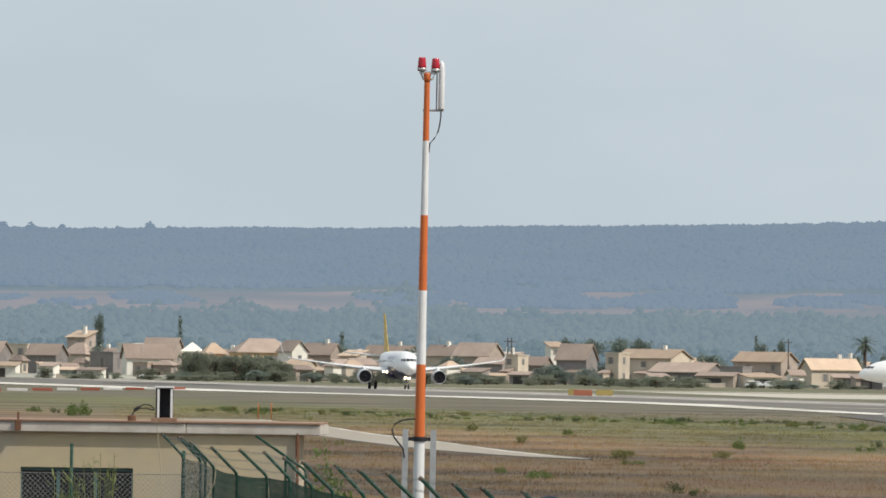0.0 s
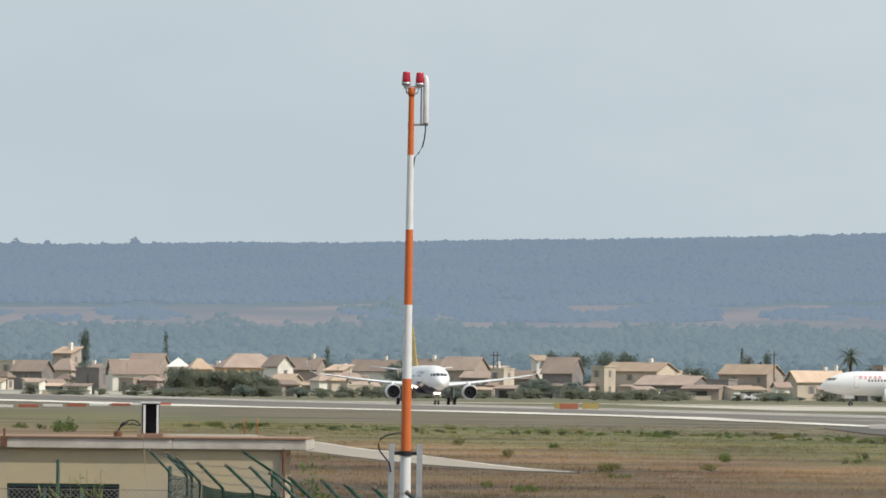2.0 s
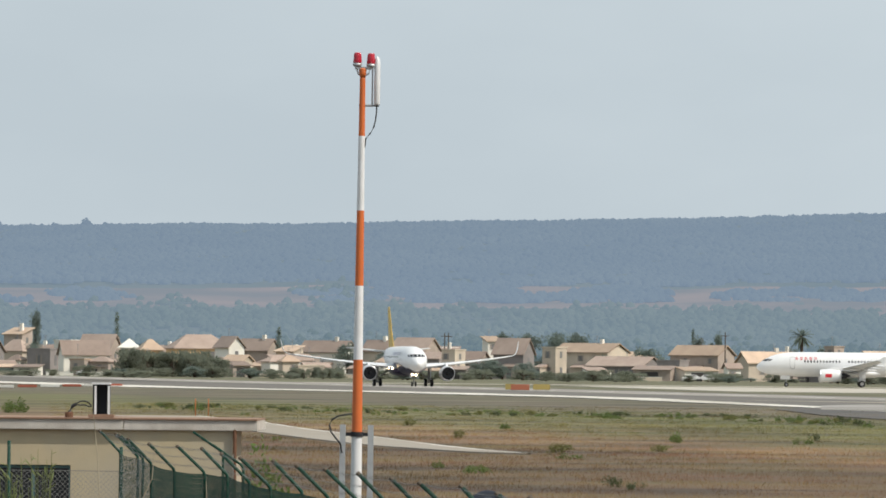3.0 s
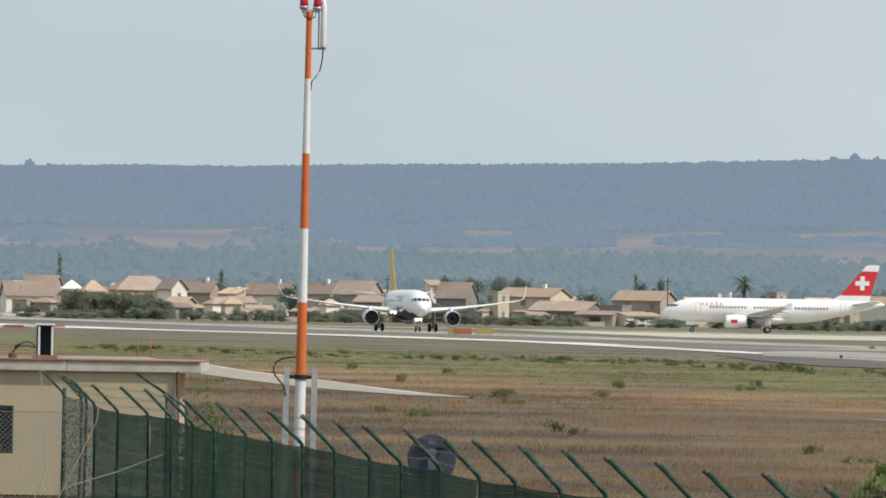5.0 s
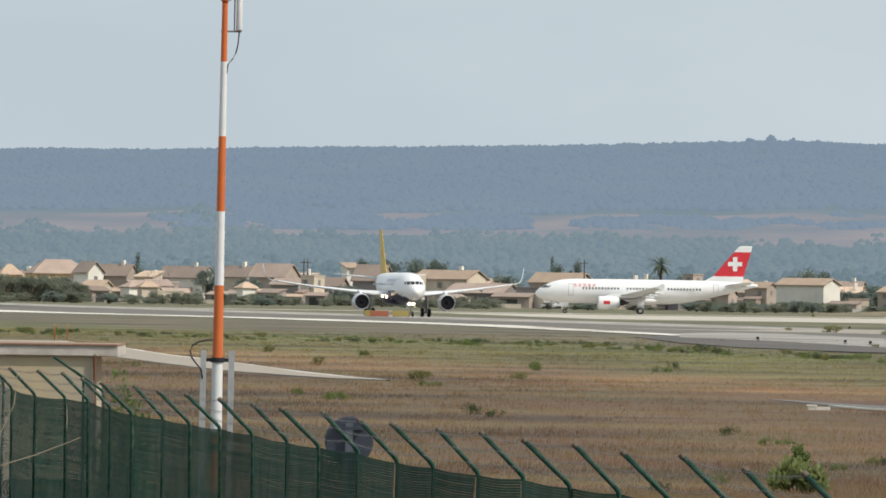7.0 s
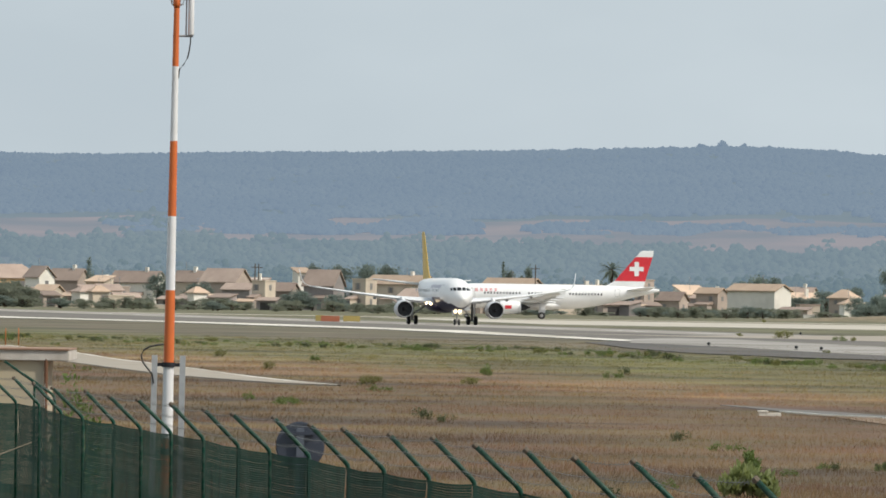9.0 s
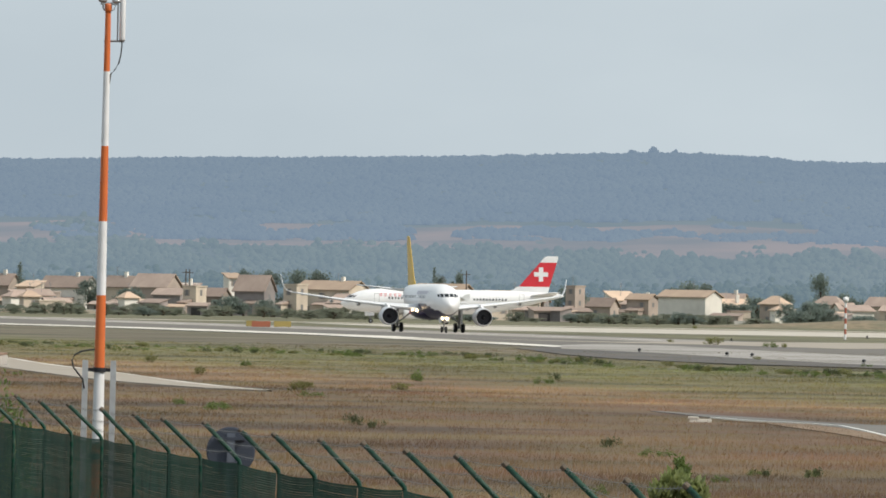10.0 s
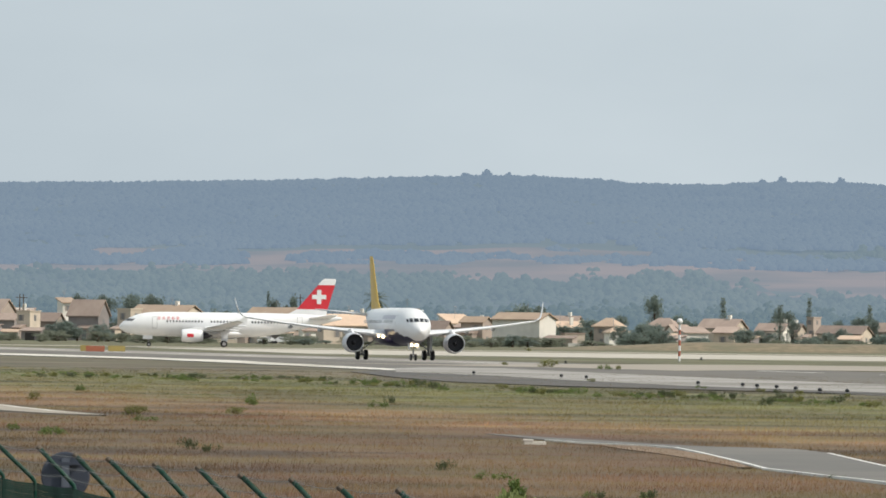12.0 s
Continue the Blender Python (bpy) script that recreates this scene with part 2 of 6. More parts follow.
NEAR_EDGE = ((-200.0, 2420.0), (-57.60, 1499.9), (-25.73, 1369.4), (0.05, 1213.1), (30.82, 866.1), (35.93, 751.0), (42.77, 669.0), (48.41, 603.4))
FAR_EDGE = tuple(on_runway(s_, 13.0) for s_ in (900, 1300, 1700, 2420))
patch("runway", NEAR_EDGE + FAR_EDGE, 0.0, ASPHALT, "long grey asphalt runway with pale worn edges")
patch("runway_shoulder", NEAR_EDGE[:5] + tuple((x + w, y + 4) for (x, y), w in zip(NEAR_EDGE[4::-1], (0.4, 8, 11, 12, 14))), 0.012, BLEACHED, "pale dusty runway shoulder", 0.05)
patch("runway_shoulder", ((16.3, 938), (17.9, 840), (20.5, 779), (26.5, 736), (32.9, 718), (39.0, 700), (43.6, 681), (47.6, 745), (43.2, 775), (37.4, 815), (32.1, 889), (29.4, 944), (24.9, 976), (21.1, 989)), 0.018, DARK_TAR, "dark patched asphalt shoulder of the runway", 0.05)
patch("runway_edge", ((20.0, 938), (23.3, 915), (27.3, 876), (29.9, 828), (35.0, 763), (40.6, 729), (44.9, 701), (49.5, 656), (57.9, 768), (52.5, 820), (47.8, 858), (42.1, 918), (36.1, 1000), (32.8, 1054), (27.5, 1078), (22.0, 1031)), 0.024, WORN_EDGE, "pale worn concrete edge of the runway", 0.05)
patch("runway_edge", ((14, 1175), (30.2, 1155), (43.9, 1218), (57.4, 1258), (71.6, 1285), (140, 1285), (140, 1110), (62, 1120), (48.2, 1060), (39.9, 1106), (29.7, 1126)), 0.014, PALE_ROAD, "pale worn concrete edge of the runway", 0.05)
patch("runway_strip", tuple(on_runway(s_, a_) for s_, a_ in ((1085, -9), (1150, 8), (2420, 14), (2420, -9))), 0.008, PALE_RUNWAY, "pale worn concrete middle of the runway", 0.05)
patch("taxiway", ((22, 1560), (60, 1545), (420, 1500), (420, 1840), (60, 1850), (-2, 1865)), 0.0, CONCRETE, "pale concrete taxiway beyond the runway")
patch("taxiway", ((-90, 1925), (420, 1925), (420, 1962), (-90, 1962)), 0.0, CONCRETE, "pale concrete taxiway near the village")


# ---- the wooded ridge and its foothills, far behind the airfield ----
CREST = ((-385, 54.6), (-258, 56.3), (-224, 55.8), (-190, 56.5), (-153, 57.3), (-111, 57.4), (-66, 58.9), (-12, 59.8), (48, 61.3), (105, 63.3), (127, 64.2), (144, 64.5), (178, 63.3), (190, 61.9), (224, 61.7), (247, 63.1), (281, 63.3), (296, 61.7), (413, 62.6))


def hill_height(x, y):
    """The land's height at x, y beyond the village."""
    q = np.clip((y - 2950) / 1700, 0, 1)
    crest = np.interp(x, [c[0] for c in CREST], [c[1] for c in CREST])
    return crest * np.interp(q, (0, 0.25, 0.45, 0.56, 0.72, 0.9, 1.0), (0, 0.13, 0.33, 0.48, 0.72, 0.955, 1.0))


def open_field(x, y, wide=1.0):
    """Above 0 where the foothills are open tan fields; they lie in a broken band below the ridge."""
    middle = 3835 - 0.75 * max(0.0, x - 60) + 55 * noise.noise((x * 0.006, 0, 7))
    gap = noise.noise((x * 0.021, y * 0.004, 2)) + 0.5 * noise.noise((x * 0.07, y * 0.016, 5))
    band = 1 - ((y - middle) / (wide * (92 + 0.5 * max(0.0, x - 40)))) ** 2
    low = 0.28 * noise.noise((x * 0.011, y * 0.006, 31)) - 0.17 if y > 3050 else -1
    return max(min(band, 0.42 + gap), low)


def hazed_far_material(name, base, other, haze, strength, vary=0.12):
    """Far land; its blue distance haze is put in as a faint emission."""
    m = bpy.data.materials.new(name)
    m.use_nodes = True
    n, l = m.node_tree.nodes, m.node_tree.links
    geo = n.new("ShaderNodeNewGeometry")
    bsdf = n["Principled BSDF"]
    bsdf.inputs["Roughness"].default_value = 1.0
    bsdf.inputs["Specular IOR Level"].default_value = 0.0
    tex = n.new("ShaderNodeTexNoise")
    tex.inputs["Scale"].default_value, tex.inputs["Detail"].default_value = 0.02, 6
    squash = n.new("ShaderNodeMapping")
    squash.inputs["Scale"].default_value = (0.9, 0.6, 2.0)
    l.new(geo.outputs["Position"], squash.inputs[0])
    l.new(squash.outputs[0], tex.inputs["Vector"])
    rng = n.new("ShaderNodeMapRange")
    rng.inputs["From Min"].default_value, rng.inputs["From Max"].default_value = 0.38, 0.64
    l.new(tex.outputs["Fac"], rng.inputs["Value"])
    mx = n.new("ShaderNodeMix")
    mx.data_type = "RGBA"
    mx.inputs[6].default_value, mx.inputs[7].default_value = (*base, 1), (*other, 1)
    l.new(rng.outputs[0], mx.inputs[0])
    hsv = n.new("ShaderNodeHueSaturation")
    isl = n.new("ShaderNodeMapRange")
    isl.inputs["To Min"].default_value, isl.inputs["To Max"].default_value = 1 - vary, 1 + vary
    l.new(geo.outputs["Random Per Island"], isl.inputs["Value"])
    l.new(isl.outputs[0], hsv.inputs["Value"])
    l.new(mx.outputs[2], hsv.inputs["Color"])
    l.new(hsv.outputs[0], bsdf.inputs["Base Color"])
    # painted haze: the land itself gives off no light
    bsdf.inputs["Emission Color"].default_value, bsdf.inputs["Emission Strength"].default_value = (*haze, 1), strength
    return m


# strength sets how much blue haze each stretch of land carries as glow
FAR_LAND = hazed_far_material("far_land", (0.030, 0.034, 0.026), (0.045, 0.046, 0.036), (0.42, 0.57, 0.73), 0.385)
FAR_FIELD = hazed_far_material("far_tan_fields", (0.118, 0.081, 0.064), (0.060, 0.052, 0.045), (0.44, 0.57, 0.73), 0.365)
FAR_WOOD = hazed_far_material("far_woods", (0.020, 0.023, 0.018), (0.027, 0.030, 0.023), (0.405, 0.55, 0.745), 0.452)
MID_WOOD = hazed_far_material("foothill_woods", (0.020, 0.024, 0.018), (0.032, 0.035, 0.026), (0.425, 0.575, 0.70), 0.408, 0.16)
NEAR_WOOD = hazed_far_material("village_edge_woods", (0.022, 0.027, 0.019), (0.036, 0.039, 0.027), (0.40, 0.575, 0.71), 0.335, 0.2)


def make_hill():
    xs = np.concatenate([np.linspace(-1500, -420, 55)[:-1], np.linspace(-420, 480, 301), np.linspace(480, 1800, 60)[1:]])
    ys = np.concatenate([np.linspace(2950, 3400, 46)[:-1], np.linspace(3400, 4050, 110), np.linspace(4050, 4650, 34)[1:], [4800, 4980]])
    bm = bmesh.new()
    grid = []
    for y in ys:
        zs = hill_height(xs, np.full(len(xs), y))
        drop = 0 if y <= 4650 else (y - 4650) * 0.2
        grid.append([bm.verts.new((float(x), float(y), float(z) - drop + (1.3 * noise.noise((x * 0.02, y * 0.01, 1)) if y < 4500 else 0) - 0.3)) for x, z in zip(xs, zs)])
    for r0, r1, y in zip(grid, grid[1:], ys):
        for i in range(len(xs) - 1):
            f = bm.faces.new((r0[i], r0[i + 1], r1[i + 1], r1[i]))
            if y < 4100 and open_field(float(xs[i]), float(y)) > 0:
                f.material_index = 1
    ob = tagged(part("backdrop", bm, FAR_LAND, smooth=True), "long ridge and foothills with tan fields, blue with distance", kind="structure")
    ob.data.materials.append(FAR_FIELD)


def make_woods(name, label, mat, crowns, lobes, y0, y1, crown, lobe, seed, clear, flat, spots=()):
    """Tree crowns as groups of small rough lobes; clear: how open the land is at y."""
    rng = np.random.default_rng(seed)
    y = y0 + (y1 - y0) * rng.random(crowns)
    x = (rng.random(crowns) - 0.46) * 0.17 * y
    cell = np.array([noise.noise((a * 0.012, b_ * 0.008, seed)) + 0.5 * noise.noise((a * 0.04, b_ * 0.02, seed)) - 1.1 * (open_field(a, b_, 1.3) > -0.04) for a, b_ in zip(x, y)])
    keep = cell > clear(y)
    x, y = x[keep], y[keep]
    if spots:
        x, y = np.array(spots, float), np.full(len(spots), 4645.0)
    big = crown * rng.uniform(0.5, 1.25, len(x))
    x, y, big = (np.repeat(q, lobes) for q in (x, y, big))
    n = len(x)
    a, d = rng.random(n) * 6.283, np.sqrt(rng.random(n))
    z = hill_height(x, y) + big * flat * (1 - d * d) * rng.uniform(0.35, 1.0, n)
    x, y = x + np.cos(a) * d * big, y + np.sin(a) * d * big
    r = lobe * rng.uniform(0.6, 1.3, n)
    k = 4
    v = np.zeros((n, 2 * k + 1, 3))
    a = rng.random(n) * 6.28
    for j in range(k):
        for ring, (rad, up) in enumerate(((1.0, 0.0), (0.72, 0.6))):
            t = a + 2 * np.pi * (j + 0.5 * ring) / k
            w = r * rad * rng.uniform(0.7, 1.25, n)
            v[:, ring * k + j] = np.stack([x + np.cos(t) * w, y + np.sin(t) * w, z - 0.4 * r + r * up * rng.uniform(0.7, 1.3, n)], 1)
    v[:, 2 * k] = np.stack([x, y, z + r * 0.6], 1)
    faces = []
    for j in range(k):
        i = (j + 1) % k
        faces += [(j, i, k + j), (i, k + i, k + j), (k + j, k + i, 2 * k)]
    f = (np.array(faces)[None] + (np.arange(n) * (2 * k + 1))[:, None, None]).reshape(-1)
    me = bpy.data.meshes.new(name)
    me.vertices.add(n * (2 * k + 1))
    me.loops.add(len(f))
    me.polygons.add(len(f) // 3)
    me.vertices.foreach_set("co", v.ravel())
    me.loops.foreach_set("vertex_index", f)
    me.polygons.foreach_set("loop_start", np.arange(len(f) // 3) * 3)
    me.update()
    me.validate()
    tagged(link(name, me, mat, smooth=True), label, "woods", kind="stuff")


make_hill()
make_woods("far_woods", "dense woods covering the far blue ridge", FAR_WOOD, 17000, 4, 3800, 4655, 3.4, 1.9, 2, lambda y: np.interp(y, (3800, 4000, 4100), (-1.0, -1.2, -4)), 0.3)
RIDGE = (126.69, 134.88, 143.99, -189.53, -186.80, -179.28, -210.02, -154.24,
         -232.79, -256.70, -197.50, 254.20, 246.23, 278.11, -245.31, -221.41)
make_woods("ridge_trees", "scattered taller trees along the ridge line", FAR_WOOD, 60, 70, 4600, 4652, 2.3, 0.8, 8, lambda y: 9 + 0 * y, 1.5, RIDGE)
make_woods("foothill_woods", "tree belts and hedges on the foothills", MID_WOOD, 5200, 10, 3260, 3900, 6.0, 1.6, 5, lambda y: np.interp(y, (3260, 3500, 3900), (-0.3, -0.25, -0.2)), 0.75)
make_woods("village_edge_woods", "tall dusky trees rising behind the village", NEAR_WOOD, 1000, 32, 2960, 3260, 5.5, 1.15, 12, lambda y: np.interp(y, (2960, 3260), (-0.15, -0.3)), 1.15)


# ---- the perimeter road, partly lost in the grass, and other markings ----
def ribbon(name, pts, widths, z, mat, label, lift=None):
    bm = bmesh.new()
    rows_ = []
    for i, ((x, y), w) in enumerate(zip(pts, widths)):
        zz = z + (lift[i] if lift else 0)
        rows_.append([bm.verts.new((x - w[0], y, zz - 0.12)), bm.verts.new((x - w[0], y, zz)), bm.verts.new((x + w[1], y, zz)), bm.verts.new((x + w[1], y, zz - 0.12))])
    for a, b_ in zip(rows_, rows_[1:]):
        for k in range(3):
            bm.faces.new((a[k], a[k + 1], b_[k + 1], b_[k]))
    bmesh.ops.recalc_face_normals(bm, faces=bm.faces[:])
    return tagged(part(name, bm, mat), label, kind="structure")


ROAD_A = ((-27.0, 740.0), (-21.5, 679.0), (-16.2, 608.0), (-13.6, 577.0), (-10.4, 536.0), (-8.45, 510.0), (-6.95, 493.0), (-4.9, 475.0), (-3.45, 464.0), (-1.8, 457.0))
HALF_A = (3.0, 3.0, 2.1, 2.1, 2.0, 1.75, 1.55, 1.1, 0.85, 0.1)
ROAD_B = ((11.7, 395.0), (12.6, 386.0), (13.9, 376.0), (15.0, 368.0), (16.0, 361.0), (17.6, 356.5), (18.2, 345.0), (18.1, 320.0), (18.1, 304.0), (18.8, 288.0), (19.2, 279.0), (20.0, 235.0))
HALF_B = ((0.2, 0.2), (0.4, 0.5), (1.0, 0.9), (1.2, 0.9), (0.4, 1.2), (1.4, 2.4), (1.9, 2.2), (1.8, 2.0), (1.9, 1.9), (1.6, 1.5), (1.4, 1.4), (1.5, 1.5))
ROAD_LINES = ((ROAD_A, 2.4), (ROAD_B, 2.1))
VERGE = material("bare_reddish_earth", (0.205, 0.138, 0.085), 0.95, grain=(0.14, 0.092, 0.052), grain_scale=0.9, grain_mix=0.8, stain=(0.25, 0.18, 0.125), stain_scale=0.3)
ribbon("road", ROAD_A, [(h_, h_) for h_ in HALF_A], -0.012, PALE_ROAD, "pale worn perimeter road in dry grass")
ribbon("road_line", [(x + h_ - 0.12, y) for (x, y), h_ in zip(ROAD_A, HALF_A)], [(0.12, 0.12)] * 9 + [(0.05, 0.05)], -0.006, BLEACHED, "bleached far edge of the road")
ribbon("road", ROAD_B, HALF_B, -0.012, ROAD_TAR, "grey perimeter road with white edge lines")
ribbon("road_line", [(x - h_[0] + 0.06, y) for (x, y), h_ in zip(ROAD_B, HALF_B)][2:], [(0.07, 0.07)] * 10, -0.006, PAINT_WHITE, "thin white edge line of the road")
ribbon("road_line", [(x + h_[1] - 0.06, y) for (x, y), h_ in zip(ROAD_B, HALF_B)][6:], [(0.07, 0.07)] * 6, -0.006, PAINT_WHITE, "thin white edge line of the road")
ribbon("verge", [(13.0, 366.0), (14.6, 360.0), (15.3, 350.0), (15.9, 335.0), (16.0, 318.0), (15.8, 306.0)], [(0.1, 0.3), (0.5, 0.8), (0.9, 0.7), (0.8, 0.4), (0.5, 0.2), (0.1, 0.2)], -0.016, VERGE, "bare reddish earth verge beside the road")

for s0 in range(700, 2300, 60):
    patch("runway_line", [on_runway(q, a_) for q, a_ in ((s0, -0.45), (s0, 0.45), (s0 + 30, 0.45), (s0 + 30, -0.45))], 0.012, PAINT_WHITE, "worn white centre line dash", 0.05)


# ---- the two airliners: nose wheel at the origin, nose towards -y ----
WHITE_SKIN = material("white_aircraft_paint", (0.80, 0.80, 0.80), 0.32, grain=(0.74, 0.74, 0.75), grain_scale=0.8, stain=(0.66, 0.66, 0.67), stain_scale=0.3, stain_mix=0.35)
NAVY_SKIN = material("dark_violet_paint", (0.025, 0.022, 0.06), 0.35, grain=(0.035, 0.03, 0.07), grain_scale=1.0)
YELLOW_SKIN = material("golden_yellow_paint", (0.62, 0.40, 0.05), 0.4, grain=(0.55, 0.36, 0.05), grain_scale=0.7)
RED_SKIN = material("red_tail_paint", (0.62, 0.03, 0.045), 0.4, grain=(0.54, 0.03, 0.04), grain_scale=0.7)
GREY_SKIN = material("light_grey_wing_paint", (0.66, 0.67, 0.69), 0.4, grain=(0.6, 0.61, 0.62), grain_scale=0.6, stain=(0.5, 0.5, 0.51), stain_scale=0.35)
LILAC_SKIN = material("faded_lilac_lettering", (0.48, 0.47, 0.54), 0.4, grain=(0.42, 0.41, 0.48), grain_scale=1.0)
BARE_METAL = material("polished_metal", (0.75, 0.75, 0.77), 0.28, 1.0, grain=(0.6, 0.6, 0.62), grain_scale=3)
DARK_METAL = material("dark_engine_metal", (0.025, 0.025, 0.03), 0.5, 0.4, grain=(0.05, 0.05, 0.055), grain_scale=4)
STRUT_METAL = material("grey_gear_metal", (0.33, 0.33, 0.34), 0.45, 0.3, grain=(0.2, 0.2, 0.2), grain_scale=5)
RUBBER = material("black_tyre_rubber", (0.02, 0.02, 0.022), 0.85, grain=(0.035, 0.033, 0.03), grain_scale=6)
DARK_GLASS = material("dark_glazing", (0.012, 0.014, 0.018), 0.12, grain=(0.03, 0.03, 0.035), grain_scale=1.5)
LAMP_WARM = material("landing_lamp", (0.9, 0.85, 0.7), 0.3, glow=(1.0, 0.76, 0.46), glow_strength=8.0)

HULL = ((0.0, 3.28, 0.06), (0.12, 3.29, 0.30), (0.35, 3.31, 0.52), (0.75, 3.36, 0.82), (1.3, 3.44, 1.10), (1.9, 3.53, 1.33), (2.5, 3.61, 1.52), (3.2, 3.68, 1.69),
        (4.2, 3.75, 1.86), (5.4, 3.79, 1.97), (6.8, 3.80, 2.02), (8.5, 3.80, 2.03), (10.5, 3.80, 2.03), (12.5, 3.80, 2.03), (14.5, 3.80, 2.03), (16.5, 3.80, 2.03),
        (18.5, 3.80, 2.03), (20.5, 3.80, 2.03), (22.5, 3.81, 2.01), (24.5, 3.90, 1.92), (26.5, 4.05, 1.76), (28.5, 4.24, 1.55), (30.5, 4.45, 1.29),
        (32.5, 4.67, 1.00), (34.5, 4.88, 0.70), (36.3, 5.05, 0.42), (37.5, 5.12, 0.18))
NOSE = 5.07


def hull(s, angle, out=0.0):
    """The fuselage's skin at s metres from the nose, angle in degrees from the top."""
    k = max(i for i in range(len(HULL) - 1) if HULL[i][0] <= s)
    (s0, z0, r0), (s1, z1, r1) = HULL[k], HULL[k + 1]
    f = min(1, (s - s0) / (s1 - s0))
    z, r, a = z0 + (z1 - z0) * f, r0 + (r1 - r0) * f + out, radians(angle)
    return Vector((math.sin(a) * r * 0.975, s - NOSE, z + math.cos(a) * r * 1.02))


def hull_patch(bm, s0, s1, a0, a1, out=0.012, steps=2):
    """A thin plate that follows the skin."""
    rows = []
    for i in range(steps + 1):
        a = a0 + (a1 - a0) * i / steps
        rows.append([bm.verts.new(hull(s, a, out)) for s in (s0, (s0 + s1) / 2, s1)])
    for r0, r1 in zip(rows, rows[1:]):
        for j in range(2):
            bm.faces.new((r0[j], r0[j + 1], r1[j + 1], r1[j]))


def nose_point(x, z):
    """Where the nose's skin, seen from ahead, has this x and z; 2 cm proud."""
    lo, hi = 0.0, 6.0
    for _ in range(40):
        mid = (lo + hi) / 2
        k = max(i for i in range(len(HULL) - 1) if HULL[i][0] <= mid)
        (s0, z0, r0), (s1, z1, r1) = HULL[k], HULL[k + 1]
        f = (mid - s0) / (s1 - s0)
        zc, r = z0 + (z1 - z0) * f, r0 + (r1 - r0) * f
        if math.hypot(x / 0.975, (z - zc) / 1.02) < r:
            hi = mid
        else:
            lo = mid
    return Vector((x, hi - NOSE - 0.025, z + 0.012))


def airfoil(x, lead, chord, z, thick, twist=0.0):
    """A wing section at span x: lead is its distance from the nose."""
    pts = []
    upper = ((0, 0), (0.03, 0.38), (0.12, 0.72), (0.3, 1.0), (0.55, 0.82), (0.8, 0.42), (1, 0.04))
    lower = ((1, -0.04), (0.75, -0.22), (0.45, -0.5), (0.2, -0.6), (0.05, -0.4))
    for c, h in upper + lower:
        pts.append((x, lead + c * chord - NOSE, z + h * thick * chord * 0.6 - twist * c))
    return pts


def upright_foil(z, lead, chord, thick, x=0.0):
    upper = ((0, 0), (0.05, 0.5), (0.25, 1.0), (0.6, 0.7), (1, 0.03))
    pts = [(x + h * thick / 2, lead + c * chord - NOSE, z) for c, h in upper]
    return pts + [(x - h * thick / 2, lead + c * chord - NOSE, z) for c, h in upper[::-1][:-1]]


def wheel(parent, x, y, r, w, name="wheel"):
    bm = lathe([(-w / 2, r * 0.62), (-w / 2, r * 0.86), (-w * 0.36, r * 0.97), (-w * 0.15, r), (w * 0.15, r), (w * 0.36, r * 0.97), (w / 2, r * 0.86), (w / 2, r * 0.62)],
               "X", 22)
    tyre = part(name, bm, RUBBER, parent, "black rubber aircraft tyre", True)
    tyre.matrix_basis = pose(x, y, r)
    rim = lathe([(-w * 0.53, 0.04), (-w * 0.53, r * 0.45), (-w * 0.46, r * 0.58), (w * 0.46, r * 0.58), (w * 0.53, r * 0.45), (w * 0.53, 0.04)], "X", 14)
    part("rim", rim, STRUT_METAL, tyre, "grey metal rim")
    return tyre


